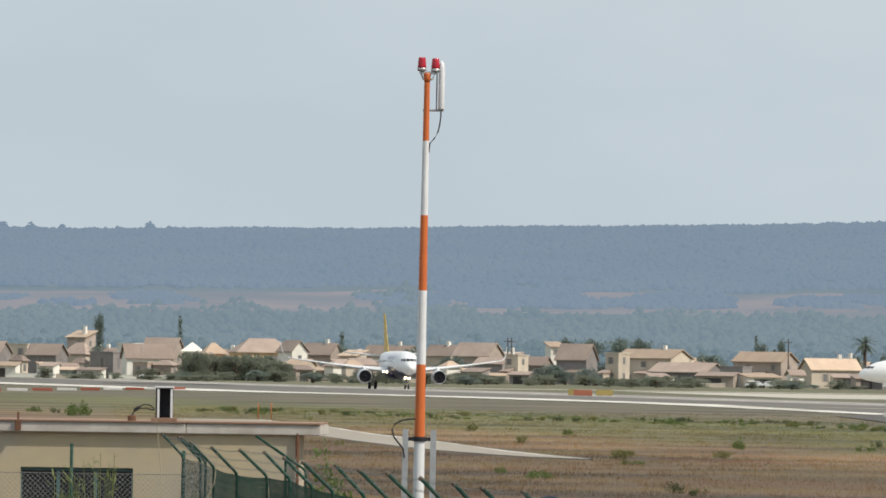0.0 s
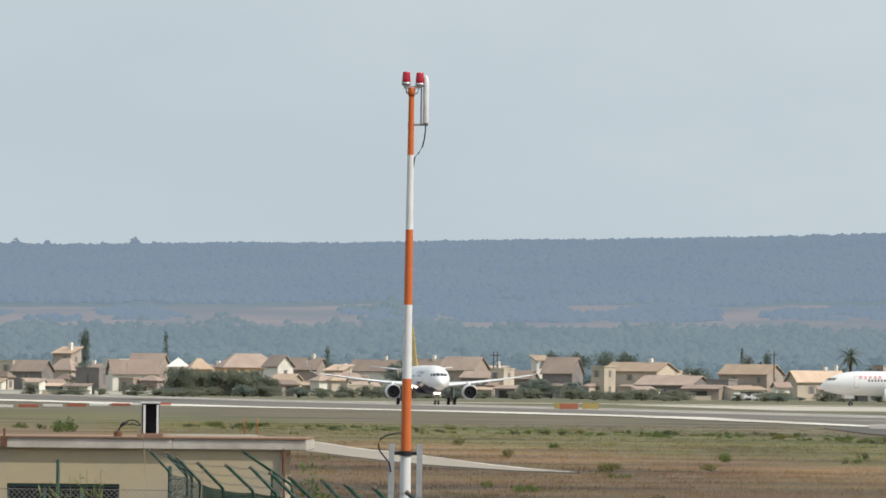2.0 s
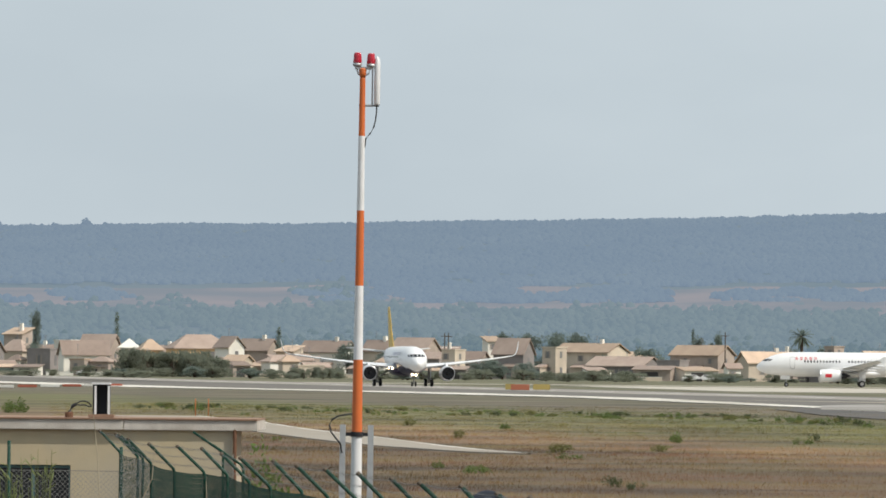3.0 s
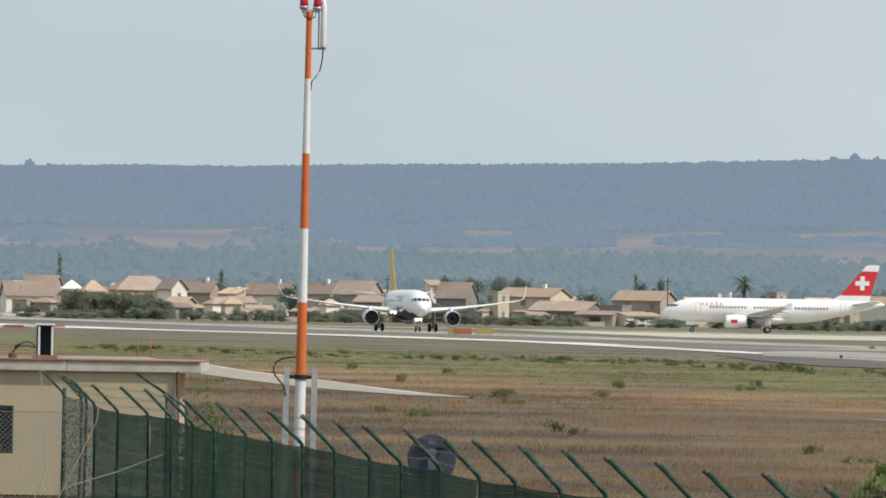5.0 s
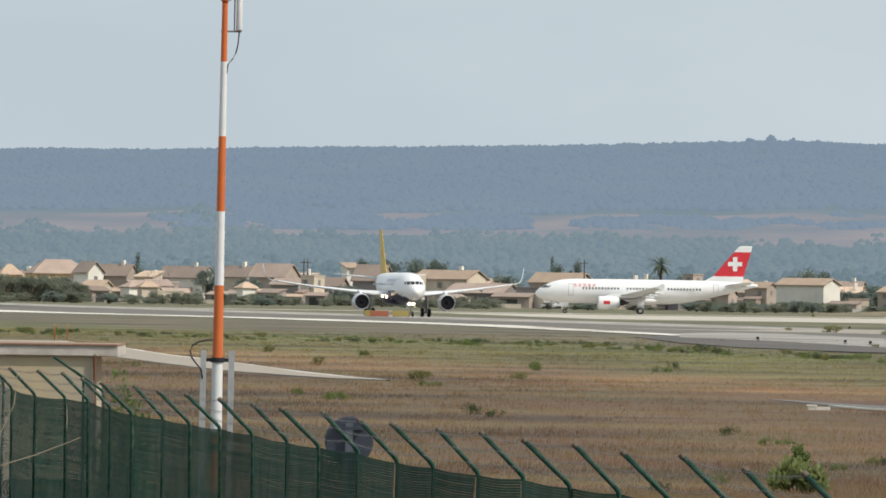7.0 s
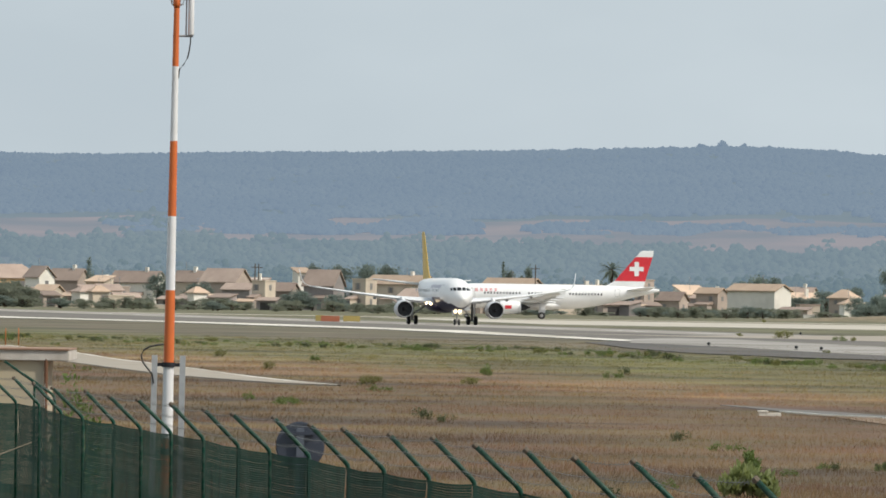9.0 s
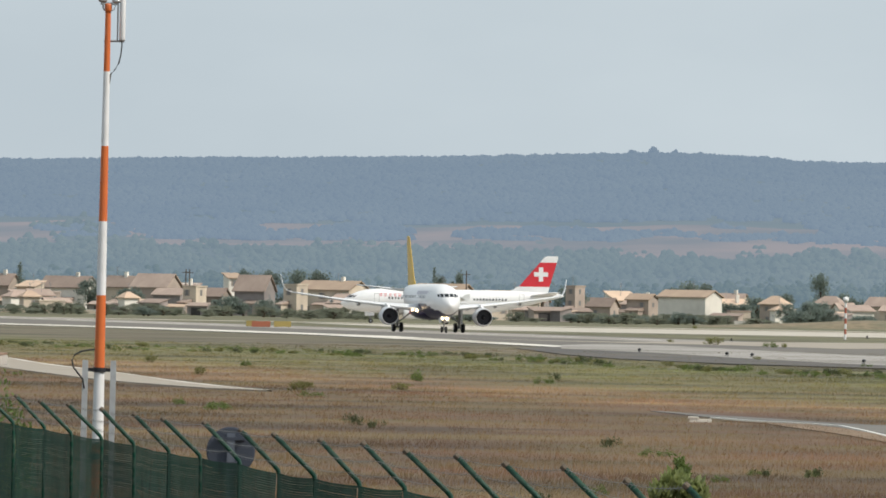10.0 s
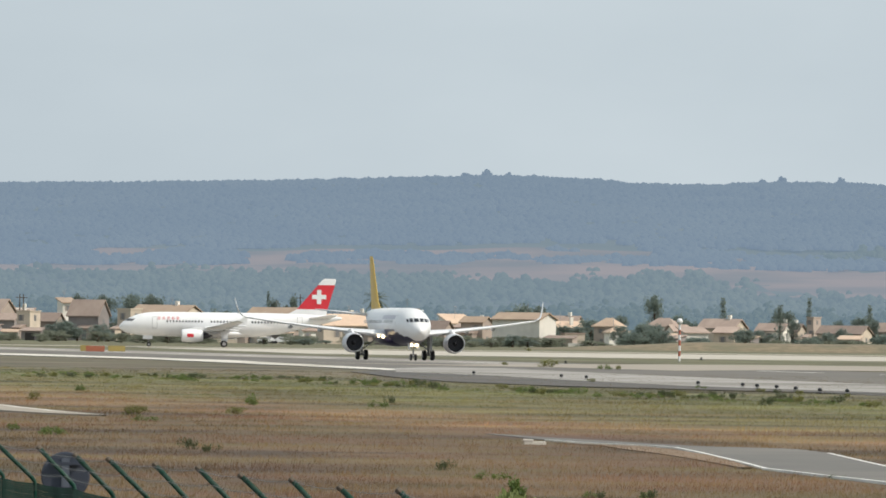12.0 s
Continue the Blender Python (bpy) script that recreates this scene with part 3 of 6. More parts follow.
def make_airliner(name, label, fin_paint, belly, sharklets, lights):
    a = thing(name, (0, 0, 0), label, "airliner")
    # fuselage
    bm = bmesh.new()
    sides = 40
    fine = []
    for (s0, *_), (s1, *_) in zip(HULL, HULL[1:]):
        fine += [s0, (s0 + s1) / 2]
    fine.append(HULL[-1][0])
    skin(bm, [[hull(s, 360 * k / sides) for k in range(sides)] for s in fine])
    me = bpy.data.meshes.new("fuselage")
    if belly:
        for f in bm.faces:
            c = f.calc_center_median()
            s = c.y + NOSE
            edge = 2.62 + 0.95 * math.tanh(max(0, s - 3.2) / 4.0) if s < 14 else 3.23 - (s - 14) * 0.09
            if s > 1.9 and c.z < edge:
                f.material_index = 1
    bm.to_mesh(me)
    bm.free()
    me.materials.append(WHITE_SKIN)
    me.materials.append(NAVY_SKIN)
    hull_ob = link("fuselage", me, None, a, "", True)
    # belly fairing
    bm = bmesh.new()
    rings = []
    for s, w, h in ((11.2, 0.4, 0.1), (12.0, 1.5, 0.55), (13.5, 2.1, 0.8), (16.5, 2.2, 0.85), (19.5, 2.0, 0.75), (21.2, 1.2, 0.45), (22.2, 0.4, 0.1)):
        rings.append([(w * math.cos(t) * 1.0, s - NOSE, 2.35 + (h * math.sin(t) if math.sin(t) < 0 else 0.6 * math.sin(t))) for t in (2 * math.pi * k / 16 for k in range(16))])
    skin(bm, rings)
    part("belly_fairing", bm, NAVY_SKIN if belly else WHITE_SKIN, a, "", True)
    # cockpit glazing
    for side in (1, -1):
        for x0, x1, z0, z1 in ((0.05, 0.55, 4.30, 4.70), (0.64, 0.98, 4.27, 4.68), (1.06, 1.24, 4.28, 4.62)):
            bm = bmesh.new()
            rows_ = [[bm.verts.new(nose_point(side * (x0 + (x1 - x0) * i / 4), z0 + (z1 - z0) * k / 3)) for i in range(5)] for k in range(4)]
            for r0, r1 in zip(rows_, rows_[1:]):
                for i in range(4):
                    bm.faces.new((r0[i], r0[i + 1], r1[i + 1], r1[i]))
            part("cockpit_window", bm, DARK_GLASS, a, "dark cockpit pane", True)
    # cabin windows
    for side in (1, -1):
        bm = bmesh.new()
        hull_patch(bm, 8.0, 8.26, side * 71, side * 81, 0.012, 1)
        me = bpy.data.meshes.new("cabin_window")
        bm.to_mesh(me)
        bm.free()
        for k in range(38):
            if k in (12, 13, 26):
                continue
            w = link("cabin_window", me, DARK_GLASS, a)
            w.location = (0, k * 0.53, 0)
        for s in (5.6, 30.0):
            bm = bmesh.new()
            for e0, e1, b0, b1 in ((s, s + 0.05, 55, 110), (s + 0.8, s + 0.85, 55, 110), (s, s + 0.85, 53, 55), (s, s + 0.85, 109, 111)):
                hull_patch(bm, e0, e1, side * b0, side * b1, 0.012, 6)
            part("door_outline", bm, STRUT_METAL, a, "thin grey door seam")
    # wings
    for side in (1, -1):
        bm = bmesh.new()
        sec = [(1.2, 12.0, 6.9, 2.75, 0.15), (3.5, 13.2, 5.5, 2.98, 0.14), (6.4, 14.7, 3.95, 3.28, 0.125), (10.5, 16.8, 2.95, 3.75, 0.115), (14.0, 18.6, 2.1, 4.2, 0.11), (16.4, 19.9, 1.55, 4.58, 0.10)]
        skin(bm, [airfoil(side * x, l, c, z, th, 0.05) for x, l, c, z, th in sec])
        wing = part("wing", bm, GREY_SKIN, a, "light grey swept wing", True)
        for x, l in ((4.9, 17.6), (8.4, 17.9), (11.6, 18.9)):
            z = 2.98 + (x - 3.5) * 0.105
            bm = lathe([(0, 0.03), (0.4, 0.16), (1.2, 0.22), (2.0, 0.16), (2.6, 0.03)], "Y", 10, origin=(side * x, l - NOSE, z - 0.25))
            part("flap_fairing", bm, GREY_SKIN, wing, "", True)
        # nearly upright slat edge, a little brighter
        bm = bmesh.new()
        skin(bm, [[(side * x, l - 0.03 - NOSE, z - 0.10), (side * x, l - 0.10 - NOSE, z + 0.02), (side * x, l + 0.2 - NOSE, z + 0.17 - 0.06 * i / 3), (side * x, l + 0.25 - NOSE, z - 0.02)]
                  for i, (x, l, z) in enumerate(((2.3, 12.55, 2.87), (6.4, 14.7, 3.28), (10.5, 16.8, 3.75), (15.8, 19.55, 4.49)))])
        part("slat", bm, WHITE_SKIN, wing, "bright white leading edge")
        bm = bmesh.new()
        if sharklets:
            rings = []
            for x, l, c, z in ((16.4, 19.9, 1.55, 4.58), (16.85, 20.3, 1.3, 4.72), (17.2, 20.75, 1.12, 5.05), (17.42, 21.2, 0.95, 5.6), (17.65, 21.9, 0.55, 6.75)):
                t = min(1.0, (x - 16.4) / 0.9)
                up = airfoil(0, 0, c, 0, 0.09)
                rings.append([(side * (x - q[2] * t), l + q[1] + NOSE - NOSE, z + q[2] * (1 - t)) for q in up])
            skin(bm, [[(p[0], p[1], p[2]) for p in r] for r in rings])
            part("sharklet", bm, WHITE_SKIN, wing, "curved white wing tip", True)
        else:
            skin(bm, [upright_foil(z, l, c, 0.1, side * 16.45) for z, l, c in ((4.05, 20.9, 0.5), (4.55, 19.9, 1.6), (5.15, 20.9, 0.6))])
            part("tip_fence", bm, WHITE_SKIN, wing, "small white wing-tip fence")
        # engine
        o = (side * 5.75, 10.6 - NOSE, 1.92)
        bm = lathe([(0.02, 0.95), (0.0, 0.98), (0.05, 1.02), (0.35, 1.08), (1.1, 1.13), (2.0, 1.11), (3.0, 0.98), (3.6, 0.86), (3.6, 0.8), (0.95, 0.94), (0.3, 0.94), (0.02, 0.95)], "Y", 32, False, o)
        nac = part("nacelle", bm, WHITE_SKIN if not belly else GREY_SKIN, a, "rounded engine cowling", True)
        bm = lathe([(0.06, 0.945), (-0.02, 0.97), (0.0, 1.0), (0.07, 1.035), (0.09, 1.03), (0.06, 0.98)], "Y", 32, False, o)
        part("inlet_lip", bm, BARE_METAL, nac, "polished metal lip", True)
        bm = lathe([(0.85, 0.0), (0.85, 0.92), (0.8, 0.92), (0.8, 0.0)], "Y", 24, False, o)
        part("fan", bm, DARK_METAL, nac, "dark fan disc")
        part("inlet_liner", lathe([(0.06, 0.935), (0.3, 0.925), (0.8, 0.92)], "Y", 32, False, o), DARK_METAL, nac, "dark inlet liner", True)
        part("spinner", lathe([(0.3, 0.02), (0.4, 0.12), (0.62, 0.25), (0.7, 0.26)], "Y", 14, True, o), DARK_METAL, nac, "", True)
        part("core_nozzle", lathe([(2.8, 0.62), (3.6, 0.6), (4.5, 0.42), (4.5, 0.3), (5.2, 0.03)], "Y", 18, True, o), DARK_METAL, nac, "", True)
        bm = bmesh.new()
        skin(bm, [[(side * 5.75 + w, y - NOSE, z) for w, z in ((-0.17, z0), (0.17, z0), (0.13, z1), (-0.13, z1))] for y, z0, z1 in ((11.5, 2.85, 3.0), (13.0, 2.9, 3.45), (15.5, 2.7, 3.35), (17.5, 2.9, 3.15))])
        part("pylon", bm, WHITE_SKIN, a)
        # tailplane
        bm = bmesh.new()
        skin(bm, [airfoil(side * x, l, c, z, 0.10) for x, l, c, z in ((0.4, 31.6, 4.0, 5.0), (3.2, 33.4, 2.8, 5.3), (6.22, 35.35, 1.45, 5.62))])
        part("tailplane", bm, GREY_SKIN if belly else WHITE_SKIN, a, "", True)
        # main gear
        x, y = side * 3.8, 17.71 - NOSE
        bm = bmesh.new()
        tube(bm, [(x, y, 0.5), (x, y, 2.95)], 0.15, 10)
        tube(bm, [(x, y, 1.15), (side * 2.0, y + 0.1, 2.5)], 0.08, 8)
        tube(bm, [(x - 0.5, y, 0.58), (x + 0.5, y, 0.58)], 0.1, 8)
        gear = part("main_gear", bm, STRUT_METAL, a, "grey landing gear leg")
        part("gear_door", boxed(x + side * 0.28, x + side * 0.34, y - 0.5, y + 0.6, 1.0, 2.75, 0.01), GREY_SKIN, a)
        for dx in (-0.46, 0.46):
            wheel(gear, x + dx, y, 0.58, 0.42)
    # fin
    zs = ((5.3, 26.6, 8.5, 0.40), (5.75, 28.4, 6.5, 0.42), (6.6, 29.95, 5.15, 0.40), (8.6, 31.65, 4.0, 0.34), (10.7, 33.45, 2.85, 0.26), (11.55, 34.15, 2.35, 0.20), (11.76, 34.6, 1.8, 0.08))
    bm = bmesh.new()
    skin(bm, [upright_foil(z, l, c, th) for z, l, c, th in zs])
    for f in bm.faces:
        z = f.calc_center_median().z
        if not belly:
            f.material_index = 1 if 6.5 < z < 10.7 else 0
        else:
            f.material_index = 1 if z > 5.7 else 0
    me = bpy.data.meshes.new("fin")
    bm.to_mesh(me)
    bm.free()
    me.materials.append(WHITE_SKIN)
    me.materials.append(fin_paint)
    fin = link("fin", me, None, a, "golden yellow tail fin" if belly else "red tail fin with a white cross")
    # nose gear
    bm = bmesh.new()
    tube(bm, [(0, 0, 0.38), (0, -0.15, 2.1)], 0.10, 10)
    tube(bm, [(0, -0.1, 1.2), (0, -1.2, 2.2)], 0.06, 8)
    tube(bm, [(-0.3, 0, 0.38), (0.3, 0, 0.38)], 0.07, 8)
    gear = part("nose_gear", bm, STRUT_METAL, a, "slim nose gear leg")
    for dx in (-0.27, 0.27):
        wheel(gear, dx, 0, 0.38, 0.22)
    for dx in (-0.5, 0.5):
        part("nose_gear_door", boxed(dx - 0.02, dx + 0.02, -1.0, 0.6, 1.25, 2.0, 0.008), WHITE_SKIN, a)
    if lights:
        for x, y, z, r in ((-0.26, -0.35, 1.72, 0.18), (0.26, -0.35, 1.72, 0.18), (-2.25, 12.35 - NOSE, 2.62, 0.17), (-2.75, 12.6 - NOSE, 2.66, 0.13)):
            part("landing_light", lathe([(-0.10, r * 0.2), (-0.08, r * 0.75), (0.0, r), (0.06, r * 0.9), (0.2, r * 0.3)], "Y", 14, True, (x, y, z)), LAMP_WARM, a, "glowing warm landing light", True)
    return a


departing = make_airliner("airliner", "white airliner with violet belly and yellow fin on the runway", YELLOW_SKIN, True, True, True)
for side in (1, -1):
    bm = bmesh.new()
    for k in range(7):
        hull_patch(bm, 7.2 + k * 1.25, 8.15 + k * 1.25, side * 54, side * 68, 0.014, 2)
    part("lettering", bm, LILAC_SKIN, departing, "row of faded lilac letter blocks")

crossing = make_airliner("airliner", "white airliner with a red tail fin taxiing beyond the runway", RED_SKIN, False, False, False)
for side in (1, -1):
    for k in range(5):
        bm = bmesh.new()
        for q0, q1 in ((54, 57), (60, 62.5), (65.5, 68)):
            hull_patch(bm, 6.5 + k * 0.8, 6.95 + k * 0.8, side * q0, side * q1, 0.014, 1)
        part("lettering", bm, RED_SKIN, crossing, "plain red bars")
    bm = bmesh.new()
    x = side * 0.19
    for y0, y1, z0, z1 in ((32.45, 34.83, 8.32, 9.06), (33.27, 34.01, 7.5, 8.32), (33.27, 34.01, 9.06, 9.88)):
        box(bm, min(x, x * 0.3), max(x, x * 0.3), y0 - NOSE, y1 - NOSE, z0, z1)
    part("cross", bm, WHITE_SKIN, [c for c in crossing.children if c.name.startswith("fin")][0], "white cross")
    bm = bmesh.new()
    for j in range(6):
        r0, r1 = (math.radians(a_) for a_ in (-14 + j * 5, -9 + j * 5))
        pts = [(side * 5.75 + side * math.cos(r) * 1.14, 10.6 - NOSE + y, 1.92 + math.sin(r) * 1.14) for r, y in ((r0, 0.9), (r0, 2.0), (r1, 2.0), (r1, 0.9))]
        bm.faces.new([bm.verts.new(p) for p in pts])
    part("engine_emblem", bm, RED_SKIN, crossing, "plain red block on the cowling")


def crossing_x(t):
    return 37.144 - 1.6039 * t - 0.21206 * t * t + 0.0042882 * t ** 3 + NOSE


# ---- near things: mast, hut, fence, sign ----
ORANGE = material("orange_mast_paint", (0.62, 0.145, 0.03), 0.5, grain=(0.54, 0.12, 0.03), grain_scale=6, stain=(0.55, 0.14, 0.04), stain_scale=2)
MAST_WHITE = material("white_mast_paint", (0.74, 0.74, 0.75), 0.5, grain=(0.66, 0.66, 0.67), grain_scale=6, stain=(0.62, 0.61, 0.59), stain_scale=2)
GALVANISED = material("galvanised_steel", (0.5, 0.51, 0.52), 0.45, 0.5, grain=(0.38, 0.38, 0.4), grain_scale=9)
LAMP_RED = material("red_lamp_glass", (0.42, 0.012, 0.03), 0.2, grain=(0.5, 0.03, 0.05), grain_scale=12)
BLACK_CABLE = material("black_cable", (0.02, 0.02, 0.022), 0.6, grain=(0.04, 0.04, 0.04), grain_scale=20)
ROOF_SLAB = material("weathered_roof_slab", (0.56, 0.52, 0.47), 0.85, grain=(0.44, 0.40, 0.36), grain_scale=5, stain=(0.27, 0.22, 0.18), stain_scale=1.2, bump=0.3)
ROOF_EDGE = material("rusty_roof_edge", (0.30, 0.19, 0.13), 0.85, grain=(0.22, 0.13, 0.09), grain_scale=6)
CREAM_WALL = material("cream_render", (0.48, 0.40, 0.265), 0.9, grain=(0.42, 0.355, 0.245), grain_scale=3, stain=(0.40, 0.365, 0.31), stain_scale=0.45, stain_mix=0.8, bump=0.15)
WINDOW_FRAME = material("teal_window_frame", (0.07, 0.15, 0.15), 0.5, grain=(0.05, 0.11, 0.11), grain_scale=6)
RUST = material("brown_rust", (0.16, 0.075, 0.04), 0.85, grain=(0.10, 0.05, 0.03), grain_scale=8)
FENCE_GREEN = material("green_fence_paint", (0.004, 0.050, 0.031), 0.42, grain=(0.004, 0.032, 0.021), grain_scale=9, stain=(0.42, 0.38, 0.33), stain_scale=16.0, stain_mix=0.12, bump=0.25, bump_scale=30, objects=0.2, gloss=0.22)
NETTING = material("green_shade_net", (0.020, 0.074, 0.050), 0.8, grain=(0.045, 0.105, 0.080), grain_scale=14, stain=(0.010, 0.040, 0.028), stain_scale=1.6, stain_mix=0.8, objects=0.3, gloss=0.1)
GREY_NET = material("grey_fence_net", (0.40, 0.41, 0.40), 0.7, grain=(0.05, 0.07, 0.065), grain_scale=22, grain_mix=0.95, stain=(0.03, 0.06, 0.05), stain_scale=2.5, stain_mix=0.7)
CHAIN = material("pale_galvanised_chain_link", (0.30, 0.30, 0.285), 0.6, 0.2, grain=(0.20, 0.20, 0.19), grain_scale=9)
WIRE = material("dull_wire", (0.22, 0.22, 0.21), 0.6, 0.4, grain=(0.12, 0.12, 0.12), grain_scale=10)
SIGN_BACK = material("blue_grey_sign_back", (0.05, 0.058, 0.082), 0.5, 0.2, grain=(0.042, 0.05, 0.07), grain_scale=5)
SIGN_POST = material("blue_grey_post", (0.115, 0.13, 0.165), 0.5, 0.2, grain=(0.09, 0.105, 0.135), grain_scale=5)
BARE_END = material("weathered_post_end", (0.07, 0.055, 0.04), 0.8, grain=(0.20, 0.16, 0.12), grain_scale=12)


def make_mast():
    o = thing("mast", (-3.222, 170, 0), "orange and white banded obstruction mast in the dry grass", "mast")
    o.matrix_basis = pose(-3.222, 170, 0, 0, 0.4, 0)     # it leans a little
    levels = (0.0, 0.28, 1.38, 2.49, 3.58, 4.67, 5.78, 6.88, 7.86)
    radius = lambda z: 0.094 - 0.0068 * z
    for k, (z0, z1) in enumerate(zip(levels, levels[1:])):
        orange = (len(levels) - k) % 2 == 0
        bm = lathe([(z0, radius(z0)), (z1, radius(z1))], "Z", 24, False)
        part("band", bm, ORANGE if orange else MAST_WHITE, o, "orange band" if orange else "white band", True)
    part("foot", boxed(-0.45, 0.45, -0.3, 0.3, -0.08, 0.12, 0.02), ROOF_SLAB, o, "concrete foot")
    # flanking rails and their clamps
    for x in (-0.208, 0.205):
        bm = bmesh.new()
        box(bm, x - 0.042, x + 0.042, -0.03, -0.022, 0.1, 2.62)
        box(bm, x - 0.042, x - 0.034, -0.022, 0.04, 0.1, 2.62)
        box(bm, x + 0.034, x + 0.042, -0.022, 0.04, 0.1, 2.62)
        part("rail", bm, GALVANISED, o, "pale steel channel rail")
    for z in (2.48, 1.2):
        bm = lathe([(z - 0.035, 0.075), (z - 0.035, 0.098), (z + 0.035, 0.098), (z + 0.035, 0.075)], "Z", 20)
        box(bm, -0.21, -0.09, -0.02, 0.02, z - 0.026, z + 0.026)
        box(bm, 0.09, 0.21, -0.02, 0.02, z - 0.026, z + 0.026)
        part("clamp", bm, DARK_METAL, o, "dark steel clamp")
    # lamps on a forked head
    bm = bmesh.new()
    box(bm, -0.115, 0.145, -0.03, 0.03, 7.86, 7.90)
    tube(bm, [(-0.085, 0, 7.88), (-0.07, 0, 7.80), (-0.03, 0, 7.77)], 0.012)
    tube(bm, [(0.11, 0, 7.88), (0.09, 0, 7.80), (0.03, 0, 7.77)], 0.012)
    part("lamp_bracket", bm, GALVANISED, o)
    bm = lathe([(7.74, 0.042), (7.80, 0.052), (7.86, 0.056), (7.88, 0.05)], "Z", 18)
    part("head", bm, ORANGE, o, "orange flared head", True)
    for x, z in ((-0.08, 7.9), (0.12, 7.89)):
        bm = lathe([(z, 0.045), (z + 0.015, 0.068), (z + 0.05, 0.068), (z + 0.06, 0.05)], "Z", 18, origin=(x, 0, 0))
        base = part("lamp_base", bm, GALVANISED, o, "grey lamp base", True)
        bm = lathe([(z + 0.055, 0.062), (z + 0.07, 0.064), (z + 0.15, 0.058), (z + 0.195, 0.053), (z + 0.208, 0.046), (z + 0.21, 0.005)], "Z", 18, origin=(x, 0, 0))
        part("lamp_glass", bm, LAMP_RED, base, "red lamp glass", True)
    # aerial and its cable
    bm = lathe([(7.34, 0.04), (7.36, 0.046), (7.95, 0.044), (8.02, 0.03), (8.06, 0.006)], "Z", 16, origin=(0.215, 0, 0))
    part("aerial", bm, MAST_WHITE, o, "white tube aerial", True)
    bm = bmesh.new()
    tube(bm, [(0.145, 0, 7.32), (0.145, 0, 7.95)], 0.011)
    tube(bm, [(-0.05, 0, 7.33), (0.25, 0, 7.33)], 0.016)
    tube(bm, [(0.145, 0, 7.92), (0.215, 0, 7.92)], 0.009)
    part("aerial_bracket", bm, STRUT_METAL, o)
    pts = [(0.215, 0, 7.33), (0.213, 0, 7.24), (0.20, 0, 7.12), (0.175, 0, 7.01), (0.12, 0, 6.91), (0.06, 0, 6.84), (0.045, 0, 6.7)]
    bm = bmesh.new()
    tube(bm, pts, 0.010)
    part("cable", bm, BLACK_CABLE, o, "black cable")
    pts = [(-0.07, -0.02, 2.78), (-0.16, -0.05, 2.77), (-0.28, -0.06, 2.745), (-0.37, -0.06, 2.69), (-0.405, -0.06, 2.61), (-0.38, -0.06, 2.51), (-0.31, -0.06, 2.42), (-0.24, -0.05, 2.34), (-0.215, -0.045, 2.2)]
    bm = bmesh.new()
    tube(bm, pts, 0.013)
    part("cable", bm, BLACK_CABLE, o, "black cable loop")


make_mast()


